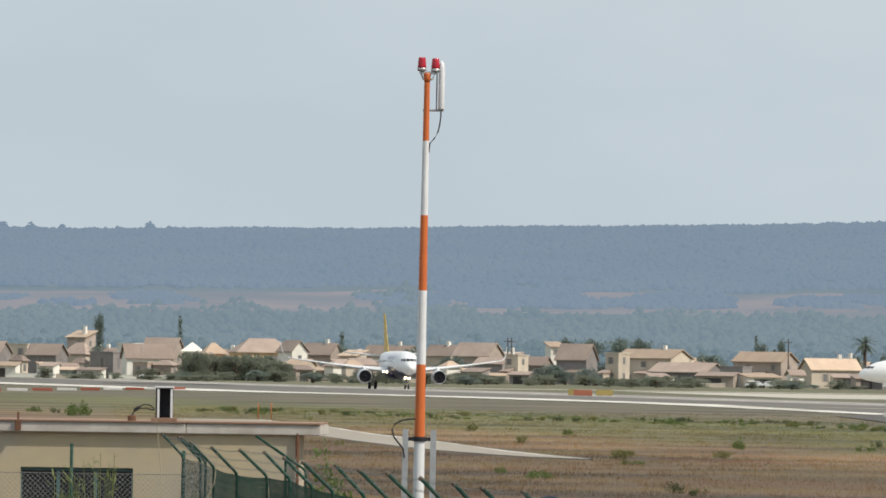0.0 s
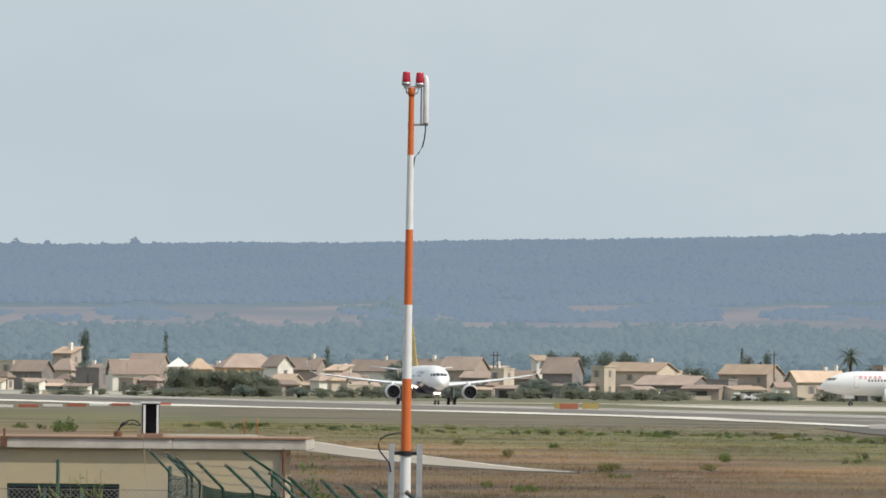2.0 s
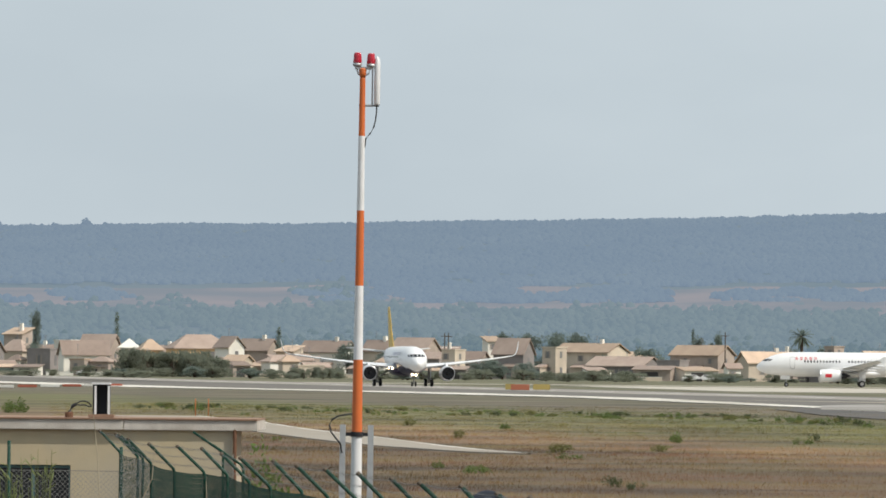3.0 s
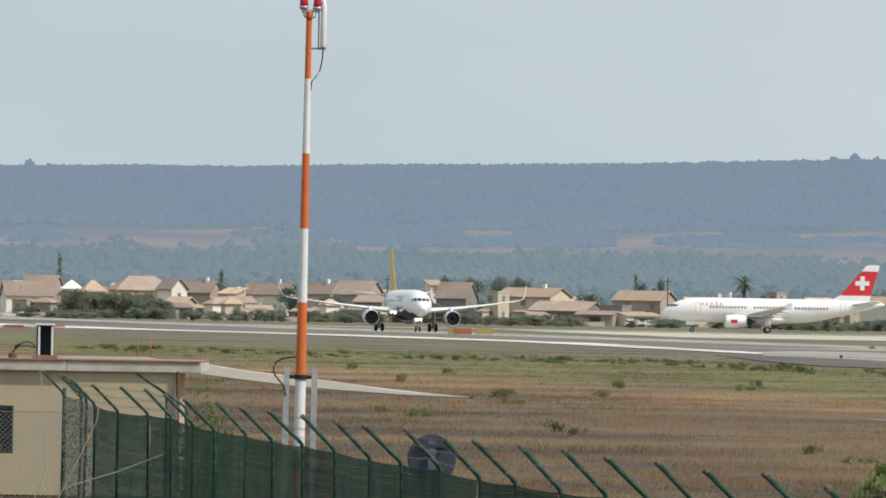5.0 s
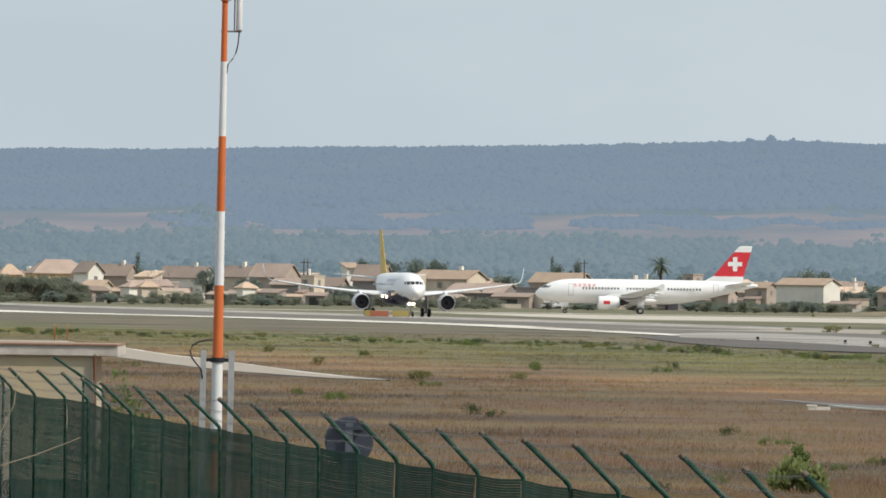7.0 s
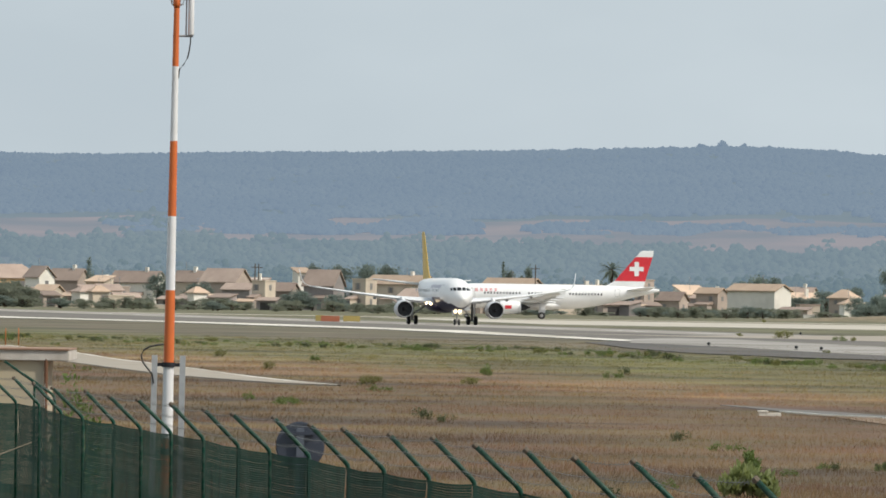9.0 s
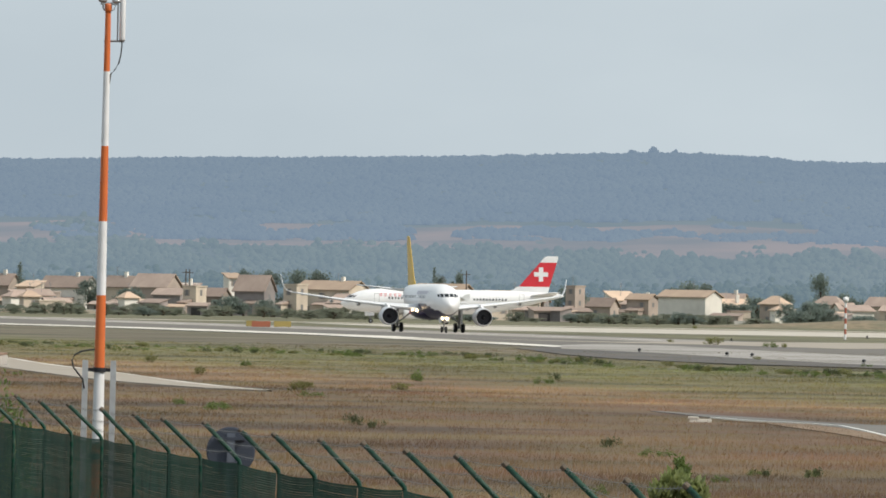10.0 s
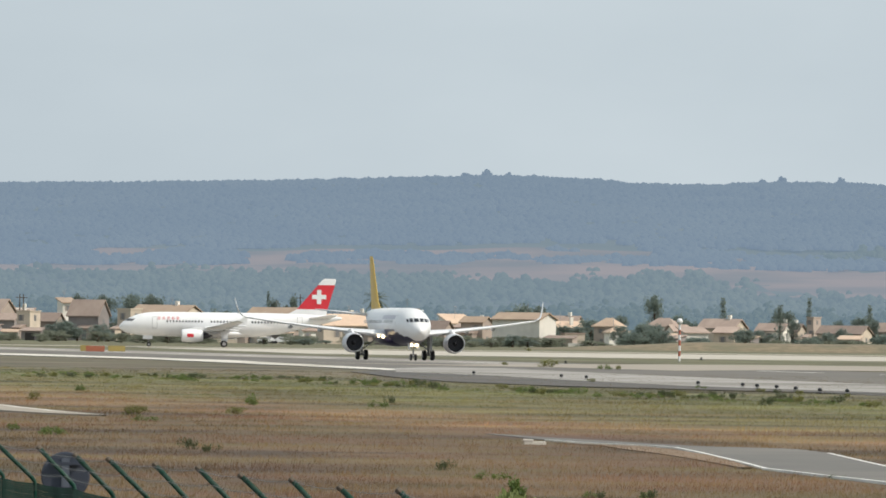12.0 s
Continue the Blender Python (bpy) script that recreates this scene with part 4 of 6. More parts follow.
def make_hut():
    x0, x1 = -17.0, -6.2           # the wall's ends
    o = thing("hut", (0, 210, 0), "low cream rendered hut with a flat overhanging roof", "hut")
    wx0, wx1, wz0, wz1 = -11.22, -9.17, 0.75, 1.62
    for a, b_, c, d in ((x0, wx0, 0, 2.3), (wx1, x1, 0, 2.3), (wx0, wx1, 0, wz0), (wx0, wx1, wz1, 2.3)):
        part("wall", boxed(a, b_, 0, 0.25, c, d), CREAM_WALL, o)
    for a, b_, c, d in ((x1 - 0.25, x1, 0.25, 5), (x0, x0 + 0.25, 0.25, 5), (x0 + 0.25, x1 - 0.25, 4.75, 5)):
        part("wall", boxed(a, b_, c, d, 0, 2.3), CREAM_WALL, o)
    xs = (x0 - 0.4, -8.21, -5.76)
    for k, (a, b_) in enumerate(zip(xs, xs[1:])):
        z = 2.265
        slab = part("roof_slab", boxed(a, b_ - 0.008, -0.09 - 0.03 * (k == 0), 5.4, z, z + 0.185, 0.012), ROOF_SLAB, o, "weathered pale roof slab")
        part("roof_edge", boxed(a, b_ - 0.008, -0.12 - 0.03 * (k == 0), 5.42, z + 0.188, z + 0.222, 0.006), ROOF_EDGE, slab, "rusty brown edging")
    bm = bmesh.new()
    tube(bm, [(x1 + 0.02, -0.06, 0), (x1 + 0.02, -0.06, 2.3)], 0.035)
    part("downpipe", bm, RUST, o, "brown downpipe")
    w = part("window", boxed(wx0 + 0.02, wx1 - 0.02, 0.13, 0.145, wz0 + 0.02, wz1 - 0.02), DARK_GLASS, o, "dark sliding window with teal frame")
    n = 3
    for k in range(n + 1):
        x = wx0 + (wx1 - wx0) * k / n
        part("window_frame", boxed(max(wx0, x - 0.03), min(wx1, x + 0.03), 0.08, 0.16, wz0, wz1, 0.004), WINDOW_FRAME, w)
    part("window_frame", boxed(wx0, wx1, 0.085, 0.155, wz1 - 0.06, wz1, 0.004), WINDOW_FRAME, w)
    part("window_blind", boxed(wx0 + 0.05, wx0 + 0.42, 0.2, 0.22, wz0 + 0.3, wz1 - 0.12), ROOF_SLAB, w, "pale blind behind the glass")
    # vent box on the roof
    v = thing("roof_vent", (-8.63, 210.4, 2.488), "dark open vent box with pale frame on the hut roof", "roof vent")
    part("plinth", boxed(-0.235, 0.235, -0.2, 0.22, 0, 0.06, 0.01), ROOF_EDGE, v, "brown plinth")
    bm = bmesh.new()
    box(bm, -0.155, -0.13, -0.15, 0.17, 0.06, 0.6)
    box(bm, 0.125, 0.155, -0.15, 0.17, 0.06, 0.6)
    box(bm, -0.13, 0.125, 0.15, 0.17, 0.06, 0.6)
    part("casing", bm, DARK_METAL, v, "dark casing")
    bm = bmesh.new()
    for x in (-0.105, 0.135):
        box(bm, x - 0.02, x + 0.02, -0.165, -0.151, 0.06, 0.58)
    part("frame", bm, MAST_WHITE, v, "pale upright frame")
    part("lid", boxed(-0.175, 0.17, -0.18, 0.19, 0.602, 0.635, 0.008), MAST_WHITE, v, "pale lid")
    g = thing("roof_pipe", (-9.22, 210.3, 2.488), "bent dark pipe with cables on the hut roof", "pipe")
    bm = bmesh.new()
    tube(bm, [(0, 0, 0.0), (0.01, 0, 0.1), (0.06, 0, 0.2), (0.13, 0, 0.245)], 0.035, 10)
    part("elbow", bm, DARK_METAL, g)
    part("collar", lathe([(0, 0.075), (0.09, 0.075), (0.1, 0.05)], "Z", 12), RUST, g)
    for q in (0.03, -0.04):
        bm = bmesh.new()
        tube(bm, [(0.12, 0, 0.245), (0.2, 0, 0.26 + q), (0.28, 0, 0.27 + q), (0.36, 0, 0.24 + q), (0.41, 0, 0.2)], 0.012)
        part("cable", bm, BLACK_CABLE, g)
    b_ = thing("roof_bracket", (-11.27, 209.815, 2.3), "short rusty bracket at the roof edge", "bracket")
    part("post", boxed(-0.02, 0.02, 0.04, 0.07, -0.02, 0.32, 0.004), RUST, b_)
    part("plate", boxed(-0.055, 0.055, 0.0, 0.04, -0.02, 0.17, 0.004), RUST, b_)


make_hut()

# the boundary fence runs back from the bank; tips of its bent arms, x and y
TIPS = ((-7.71, 186.5), (-7.13, 178.6), (-6.96, 176.1), (-6.50, 167.5), (-5.84, 158.0), (-5.30, 154.7), (-4.89, 151.2), (-4.37, 142.5), (-3.94, 136.7), (-3.50, 132.6), (-3.05, 127.3), (-2.65, 123.8), (-2.23, 119.2), (-1.83, 113.8), (-1.46, 110.5), (-1.09, 107.4), (-0.71, 101.7), (-0.38, 99.1), (-0.02, 95.5), (0.34, 93.6), (0.70, 89.7), (1.05, 87.4), (1.37, 83.5), (1.75, 82.1), (2.01, 76.1), (2.39, 74.8))
FENCE_H, ARM = 2.05, 0.36


def bent_post(bm, arm=ARM, h=FENCE_H, r=0.0215):
    tube(bm, [(0, 0, 0), (0, 0, h - 0.05), (-0.012, 0, h), (-0.05, 0, h + 0.045), (-arm, 0, h + 0.35)], r, 10)


def make_fence():
    rnd = random.Random(5)
    o = thing("fence", (0, 0, 0), "green boundary fence with bent posts, shade netting and barbed wire", "fence")
    mesh = []
    for k in range(3):
        bm = bmesh.new()
        bent_post(bm, ARM + 0.012 * (k - 1))
        me = bpy.data.meshes.new("post")
        bm.to_mesh(me)
        bm.free()
        mesh.append(me)
    end = bpy.data.meshes.new("post_cap")
    bm = lathe([(-0.026, 0.0245), (0.006, 0.0245), (0.014, 0.016)], "Z", 8)
    bm.to_mesh(end)
    bm.free()
    for k, (x, y) in enumerate(TIPS):
        post = link("post", mesh[k % 3], FENCE_GREEN, o, "", True)
        post.matrix_basis = pose(x + ARM, y, 0, rnd.uniform(-0.8, 0.8), rnd.uniform(-0.5, 0.7), 0)
        cap = link("post_cap", end, BARE_END, post)
        cap.matrix_basis = pose(-ARM - 0.012 * (k % 3 - 1), 0, FENCE_H + 0.35, 0, -45, 0)
    # netting between the posts
    for k, ((xa, ya), (xb, yb)) in enumerate(zip(TIPS, TIPS[1:])):
        grey = k < 3
        a, b_ = Vector((xa + ARM, ya)), Vector((xb + ARM, yb))
        d = b_ - a
        bm = bmesh.new()
        rows_ = 92
        cuts = 26 if grey else 5
        for i in range(rows_):
            z = 0.04 + i * (FENCE_H - 0.06) / rows_
            hgt = rnd.uniform(0.013, 0.017) if grey else rnd.uniform(0.0178, 0.0208)
            line = []
            for j in range(cuts + 1):
                f = 0.012 + 0.976 * j / cuts
                sag = 0.015 * math.sin(math.pi * f) * (i / rows_) + 0.006 * noise.noise((k * 3.1 + f * 5, z * 3, 0))
                p = a + d * f
                off = 0.03 * noise.noise((k + f * 4, z * 2, 9))
                line.append((bm.verts.new((p.x + off, p.y, z - sag)), bm.verts.new((p.x + off, p.y, z - sag + hgt))))
            for (p0, p1), (q0, q1) in zip(line, line[1:]):
                f = bm.faces.new((p0, q0, q1, p1))
                f.material_index = 1 if grey and rnd.random() < 0.62 else 0
        for j in range(26):
            f = 0.02 + 0.96 * j / 25
            p = a + d * f
            w = d.normalized() * 0.012
            bm.faces.new([bm.verts.new(q) for q in ((p.x, p.y, 0.03), (p.x + w.x, p.y + w.y, 0.03), (p.x + w.x, p.y + w.y, FENCE_H - 0.03), (p.x, p.y, FENCE_H - 0.03))])
        net = part("netting", bm, GREY_NET if grey else NETTING, o, "grey speckled mesh panel" if grey else "green shade netting")
        if grey:
            net.data.materials.append(NETTING)
        # three barbed strands along the arms
        for s in (0.25, 0.6, 0.95):
            bm = bmesh.new()
            off, z = -ARM * s, FENCE_H + 0.35 * s
            pts = [(a.x + d.x * f + off, a.y + d.y * f, z - 0.02 * math.sin(math.pi * f)) for f in (0, 0.25, 0.5, 0.75, 1)]
            tube(bm, pts, 0.0022, 4)
            for j in range(1, 16):
                f = j / 16
                c = Vector((a.x + d.x * f + off, a.y + d.y * f, z - 0.02 * math.sin(math.pi * f)))
                tube(bm, [c + Vector((-0.015, 0, -0.018)), c + Vector((0.015, 0, 0.018))], 0.002, 3)
            part("barbed_wire", bm, WIRE, o, "thin barbed strand")
    return o


make_fence()


def make_side_fence():
    """Chain link along the hut's front and the short return beside it."""
    o = thing("chain_link_fence", (0, 191, 0), "grey chain link fence before the cream hut", "fence")
    bm = bmesh.new()
    x0, x1, z1, step = -13.6, -7.5, 1.70, 0.085
    n = int((x1 - x0 + z1) / step)
    for k in range(n):
        for sgn in (1, -1):
            a = x0 - z1 + k * step
            p, q = (a, 0.02), (a + z1, z1)
            if p[0] < x0:
                p = (x0, x0 - a)
            if q[0] > x1:
                q = (x1, x1 - a)
            if q[0] <= p[0]:
                continue
            if sgn < 0:
                p, q = (x0 + x1 - p[0], p[1]), (x0 + x1 - q[0], q[1])
            w = 0.0038
            bm.faces.new([bm.verts.new(v) for v in ((p[0] - w, 0.002 * sgn, p[1]), (p[0] + w, 0.002 * sgn, p[1]), (q[0] + w, 0.002 * sgn, q[1]), (q[0] - w, 0.002 * sgn, q[1]))])
    part("wire_mesh", bm, CHAIN, o, "diamond wire mesh")
    bm = bmesh.new()
    tube(bm, [(x0, 0, z1), (x1, 0, z1)], 0.006, 5)
    part("top_wire", bm, WIRE, o)
    for x, top in ((-9.36, 2.19), (x0, 2.3), (-7.5, 2.1)):
        bm = bmesh.new()
        tube(bm, [(x, -0.03, 0), (x, -0.03, top)], 0.03, 10)
        part("post", bm, FENCE_GREEN, o, "", True)
    r = thing("return_fence", (0, 186, 0), "short dark fence return with two bent posts", "fence")
    tips = ((-6.15, 2.35), (-5.84, 2.20))
    for (x, z), y in zip(tips, (4, -4)):
        bm = bmesh.new()
        k = (186 + y) / 186
        bent_post(bm, 0.5, z - 0.33)
        p = part("post", bm, FENCE_GREEN, r, "", True)
        p.matrix_basis = pose(x * k + 0.5, y, 0)
    (xa, _), (xb, _) = tips
    bm = bmesh.new()
    for i in range(40):
        z = 0.05 + i * 0.05
        bm.faces.new([bm.verts.new(v) for v in ((xa + 0.55, 3.8, z), (xb + 0.45, -3.8, z), (xb + 0.45, -3.8, z + 0.03), (xa + 0.55, 3.8, z + 0.03))])
    part("netting", bm, GREY_NET, r, "grey mesh panel")


make_side_fence()


def make_sign():
    x, z = -0.963, 1.84
    o = thing("round_sign", (x, 130, 0), "back of a round road sign, dark blue grey, behind the fence", "road sign")
    part("disc", lathe([(-0.012, 0.005), (-0.012, 0.262), (-0.006, 0.275), (0.008, 0.275), (0.008, 0.255), (0.0, 0.25), (0.0, 0.005)], "Y", 40, origin=(0, 0.04, z)), SIGN_BACK, o)
    part("post", boxed(-0.045, 0.045, -0.03, 0.025, -0.05, z + 0.2, 0.006), SIGN_POST, o, "blue-grey steel post")
    for q in (-0.14, 0.14):
        part("clamp", boxed(-0.16, 0.16, -0.034, 0.028, z + q - 0.018, z + q + 0.018, 0.003), SIGN_BACK, o)


make_sign()

# ---- plants ----
LEAF = material("green_leaves", (0.095, 0.14, 0.04), 0.6, grain=(0.12, 0.165, 0.055), grain_scale=3, island=0.45, objects=0.2, through_light=(0.16, 0.21, 0.05))
LEAF_DARK = material("dark_scrub_leaves", (0.050, 0.070, 0.030), 0.7, grain=(0.07, 0.085, 0.04), grain_scale=2, island=0.45, objects=0.3, through_light=(0.10, 0.12, 0.05))
LEAF_OLIVE = material("olive_scrub_leaves", (0.165, 0.175, 0.055), 0.7, grain=(0.13, 0.15, 0.05), grain_scale=2, island=0.4, objects=0.3, through_light=(0.22, 0.21, 0.07))
LEAF_PALE = material("pale_reed_leaves", (0.20, 0.23, 0.09), 0.6, grain=(0.15, 0.19, 0.07), grain_scale=3, island=0.4, through_light=(0.3, 0.34, 0.12))
STRAW = material("dry_straw", (0.40, 0.34, 0.24), 0.8, grain=(0.30, 0.25, 0.17), grain_scale=4, island=0.3)
BARK = material("brown_bark", (0.085, 0.06, 0.042), 0.9, grain=(0.05, 0.038, 0.03), grain_scale=3, bump=0.5, bump_scale=8)


def leaf_cloud(bm, rnd, centres, leaves, size, up=0.3):
    """Leaves scattered round the centres (x, y, z, rx, rz)."""
    for _ in range(leaves):
        cx, cy, cz, rx, rz = rnd.choice(centres)
        while True:
            v = Vector((rnd.uniform(-1, 1), rnd.uniform(-1, 1), rnd.uniform(-1, 1)))
            if v.length < 1:
                break
        p = Vector((cx + v.x * rx, cy + v.y * rx, max(0.02, cz + v.z * rz)))
        d = Vector((rnd.uniform(-1, 1), rnd.uniform(-1, 1), rnd.uniform(-0.6, 1) + up)).normalized()
        s = d.cross(Vector((rnd.uniform(-1, 1), rnd.uniform(-1, 1), rnd.uniform(-1, 1)))).normalized()
        L = size * rnd.uniform(0.6, 1.5)
        q = [p, p + d * L * 0.5 + s * L * 0.22, p + d * L, p + d * L * 0.5 - s * L * 0.22]
        bm.faces.new([bm.verts.new(c) for c in q])


def make_shrub(name, label, w, h, mat, leaves=260, size=0.1, seed=0, group="", clumps=7, up=0.3):
    rnd = random.Random(seed)
    o = thing(name, (0, 0, 0), label, "shrub", group)
    cs = []
    bm = bmesh.new()
    for k in range(clumps):
        x, y = rnd.uniform(-0.36, 0.36) * w, rnd.uniform(-0.36, 0.36) * w
        z = h * rnd.uniform(0.25, 0.7) * (1.1 - abs(x) / w)
        cs.append((x, y, z, w * 0.17, h * 0.3))
        tube(bm, [(x * 0.2, y * 0.2, -0.05), (x * 0.7, y * 0.7, z * 0.6), (x, y, z)], 0.012 * h + 0.004, 4, 0.004)
    part("stem", bm, BARK, o)
    bm = bmesh.new()
    leaf_cloud(bm, rnd, cs, leaves, size, up)
    part("foliage", bm, mat, o)
    return o


def scatter_shrubs():
    rnd = random.Random(11)
    protos = [make_shrub("shrub", "low green weed clump in the dry field", 1.0, 0.5, LEAF, 420, 0.075, 1, "field weeds"),
              make_shrub("shrub", "dark low scrub clump in the dry field", 1.0, 0.6, LEAF_DARK, 420, 0.075, 2, "field weeds"),
              make_shrub("shrub", "olive scrub clump in the dry field", 1.0, 0.55, LEAF_OLIVE, 420, 0.08, 3, "field weeds")]
    spots = (  # x, y on the ground, width, height, kind
        (-3.78, 627.4, 0.7, 0.5, 0), (-5.43, 546.7, 0.8, 0.6, 2), (-0.41, 482.5, 1.1, 0.35, 2), (-0.15, 433.7, 1.1, 0.35, 0), (4.68, 526.5, 1.0, 0.75, 0),
        (-4.61, 393.7, 0.6, 0.25, 0), (-3.16, 375.1, 1.1, 0.4, 0), (1.10, 336.8, 0.8, 0.45, 1), (1.71, 329.9, 0.8, 0.3, 1), (3.73, 476.9, 1.3, 0.4, 2),
        (7.59, 295.1, 0.7, 0.35, 1), (8.24, 277.3, 0.9, 0.3, 0), (8.42, 238.8, 0.6, 0.22, 0), (9.64, 247.1, 0.55, 0.25, 1), (10.71, 248.2, 0.5, 0.25, 0),
        (5.36, 219.6, 0.5, 0.3, 0), (4.07, 209.6, 0.5, 0.3, 1), (10.43, 523.8, 1.1, 0.5, 0), (11.52, 553.1, 0.8, 0.5, 1), (-37.34, 771.4, 2.4, 1.3, 0),
        (-40.49, 800.0, 1.0, 0.5, 1), (-43.05, 822.6, 1.0, 0.5, 1), (-21.53, 754.0, 0.7, 0.4, 0), (-13.49, 781.0, 0.7, 0.4, 0), (-9.18, 647.6, 1.0, 0.6, 2),
        (-3.76, 627.5, 0.7, 0.4, 0), (-0.59, 458.2, 1.0, 0.6, 2), (-13.53, 523.8, 0.5, 0.3, 0), (-3.29, 380.7, 0.9, 0.35, 0), (-4.73, 399.8, 0.5, 0.3, 0),
        (9.53, 249.7, 0.5, 0.2, 0), (10.78, 247.5, 0.5, 0.3, 1), (17.20, 289.2, 0.6, 0.12, 1),
        (30.83, 805.4, 0.8, 0.45, 2), (34.85, 728.4, 0.8, 0.4, 0), (37.23, 702.5, 0.9, 0.35, 2), (37.63, 691.6, 0.7, 0.35, 1), (38.05, 675.4, 0.8, 0.45, 2), (39.93, 657.8, 0.9, 0.35, 2),
        (38.8, 1118, 2.6, 1.10, 2), (42.3, 1072, 1.8, 0.80, 0), (43.7, 1076, 1.2, 0.60, 2), (35.9, 1171, 1.2, 0.50, 2), (64.4, 1954, 1.6, 0.80, 2), (21.4, 656, 1.6, 0.55, 0), (22.1, 647, 1.4, 0.50, 2), (24.0, 656, 1.5, 0.50, 0), (26.6, 641, 1.1, 0.40, 0), (29.7, 647, 1.6, 0.50, 2), (30.5, 619, 1.0, 0.40, 0), (30.9, 575, 0.9, 0.45, 1), (35.8, 576, 0.9, 0.40, 0), (-37.2, 763, 2.6, 0.90, 0), (-42.6, 814, 1.6, 0.50, 0), (4.7, 542, 0.6, 0.42, 0))
    used = set()
    for x, y, w, h, kind in spots:
        if kind in used:
            o = copy_thing(protos[kind], pose(x, y, -0.08, 0, 0, rnd.uniform(0, 360)))
        else:
            o = protos[kind]
            o.matrix_basis = pose(x, y, -0.08)
            used.add(kind)
        o.scale = (w * 0.85, w * 0.85, h / 0.62)
    # the scrub that follows the ditch short of the runway
    line = ((-33.25, 887.4), (-10.76, 830.2), (9.81, 782.0), (24.09, 667.5), (37.57, 587.6))
    for k in range(190):
        f = rnd.random() * 4
        i = min(3, int(f))
        (xa, ya), (xb, yb) = line[i], line[i + 1]
        g = f - i
        y = ya + (yb - ya) * g + rnd.uniform(-45, 25) * ya / 900
        x = xa + (xb - xa) * g + rnd.uniform(-1, 1)
        w = rnd.uniform(0.4, 1.25)
        o = copy_thing(protos[rnd.choice((0, 0, 1, 1, 2))], pose(x, y, -0.08, 0, 0, rnd.uniform(0, 360)))
        o.scale = (w, w, w * rnd.uniform(0.45, 0.8))
    # leafier plants by the fence
    for (x, y), w, h, mat, lab in (((6.62, 210.2), 1.05, 0.62, LEAF_PALE, "leafy green oleander bush in dry grass"), ((-4.44, 165.0), 0.95, 2.45, LEAF, "tall leafy weed behind the green fence"),
                                   ((7.13, 226.0), 0.5, 0.7, LEAF, "small leafy weed in dry grass")):
        o = make_shrub("bush", lab, w, h, mat, 1300, 0.085 if mat == LEAF else 0.15, 21 + int(w * 10), "", 14, 0.3 if mat == LEAF else 1.1)
        o.location = (x, y, -0.08)


scatter_shrubs()


def make_reeds():
    rnd = random.Random(4)
    for (x, y), h, n in (((-4.56, 92.0), 2.72, 22), ((-4.26, 92.0), 2.85, 14)):
        o = thing("reed_clump", (x, y, -0.05), "pale green reeds growing before the fence", "reeds", "reeds at the fence")
        bm = bmesh.new()
        for k in range(n):
            a, l = rnd.uniform(0, 6.28), rnd.uniform(0.03, 0.16)
            top = Vector((math.cos(a) * l, math.sin(a) * l, h * rnd.uniform(0.88, 1.02)))
            tube(bm, [(math.cos(a) * 0.03, math.sin(a) * 0.03, 0), top * 0.5 + Vector((0, 0, 0.05)), top], 0.006, 4, 0.002)
            for j in range(7):
                p = top * rnd.uniform(0.72, 1.0)
                d = Vector((rnd.uniform(-1, 1), rnd.uniform(-1, 1), rnd.uniform(0.1, 1))).normalized() * rnd.uniform(0.06, 0.14)
                s = d.cross(Vector((0, 0, 1))).normalized() * 0.009
                bm.faces.new([bm.verts.new(q) for q in (p - s * 0.4, p + d * 0.5 - s, p + d, p + d * 0.5 + s)])
        part("stalk", bm, LEAF_PALE, o)
    o = thing("dry_stalks", (0, 88, 0), "bleached dry stalks crossing in front of the fence", "dry stalks")
    for pts in (((-3.67, 3.12), (-3.63, 2.74), (-3.61, 2.25), (-3.70, 2.00)),
                ((-3.20, 2.87), (-3.22, 2.64), (-3.33, 2.40), (-3.51, 2.03)),
                ((-2.71, 2.39), (-3.06, 2.25), (-3.41, 2.14), (-3.62, 2.02))):
        x, z = pts[-1]
        bm = bmesh.new()
        tube(bm, [(a, 0.0, b_) for a, b_ in pts] + [(x - 0.1, 0, z * 0.5), (x - 0.15, 0, -0.05)], 0.003, 5, 0.006)
        part("stalk", bm, STRAW, o)


make_reeds()


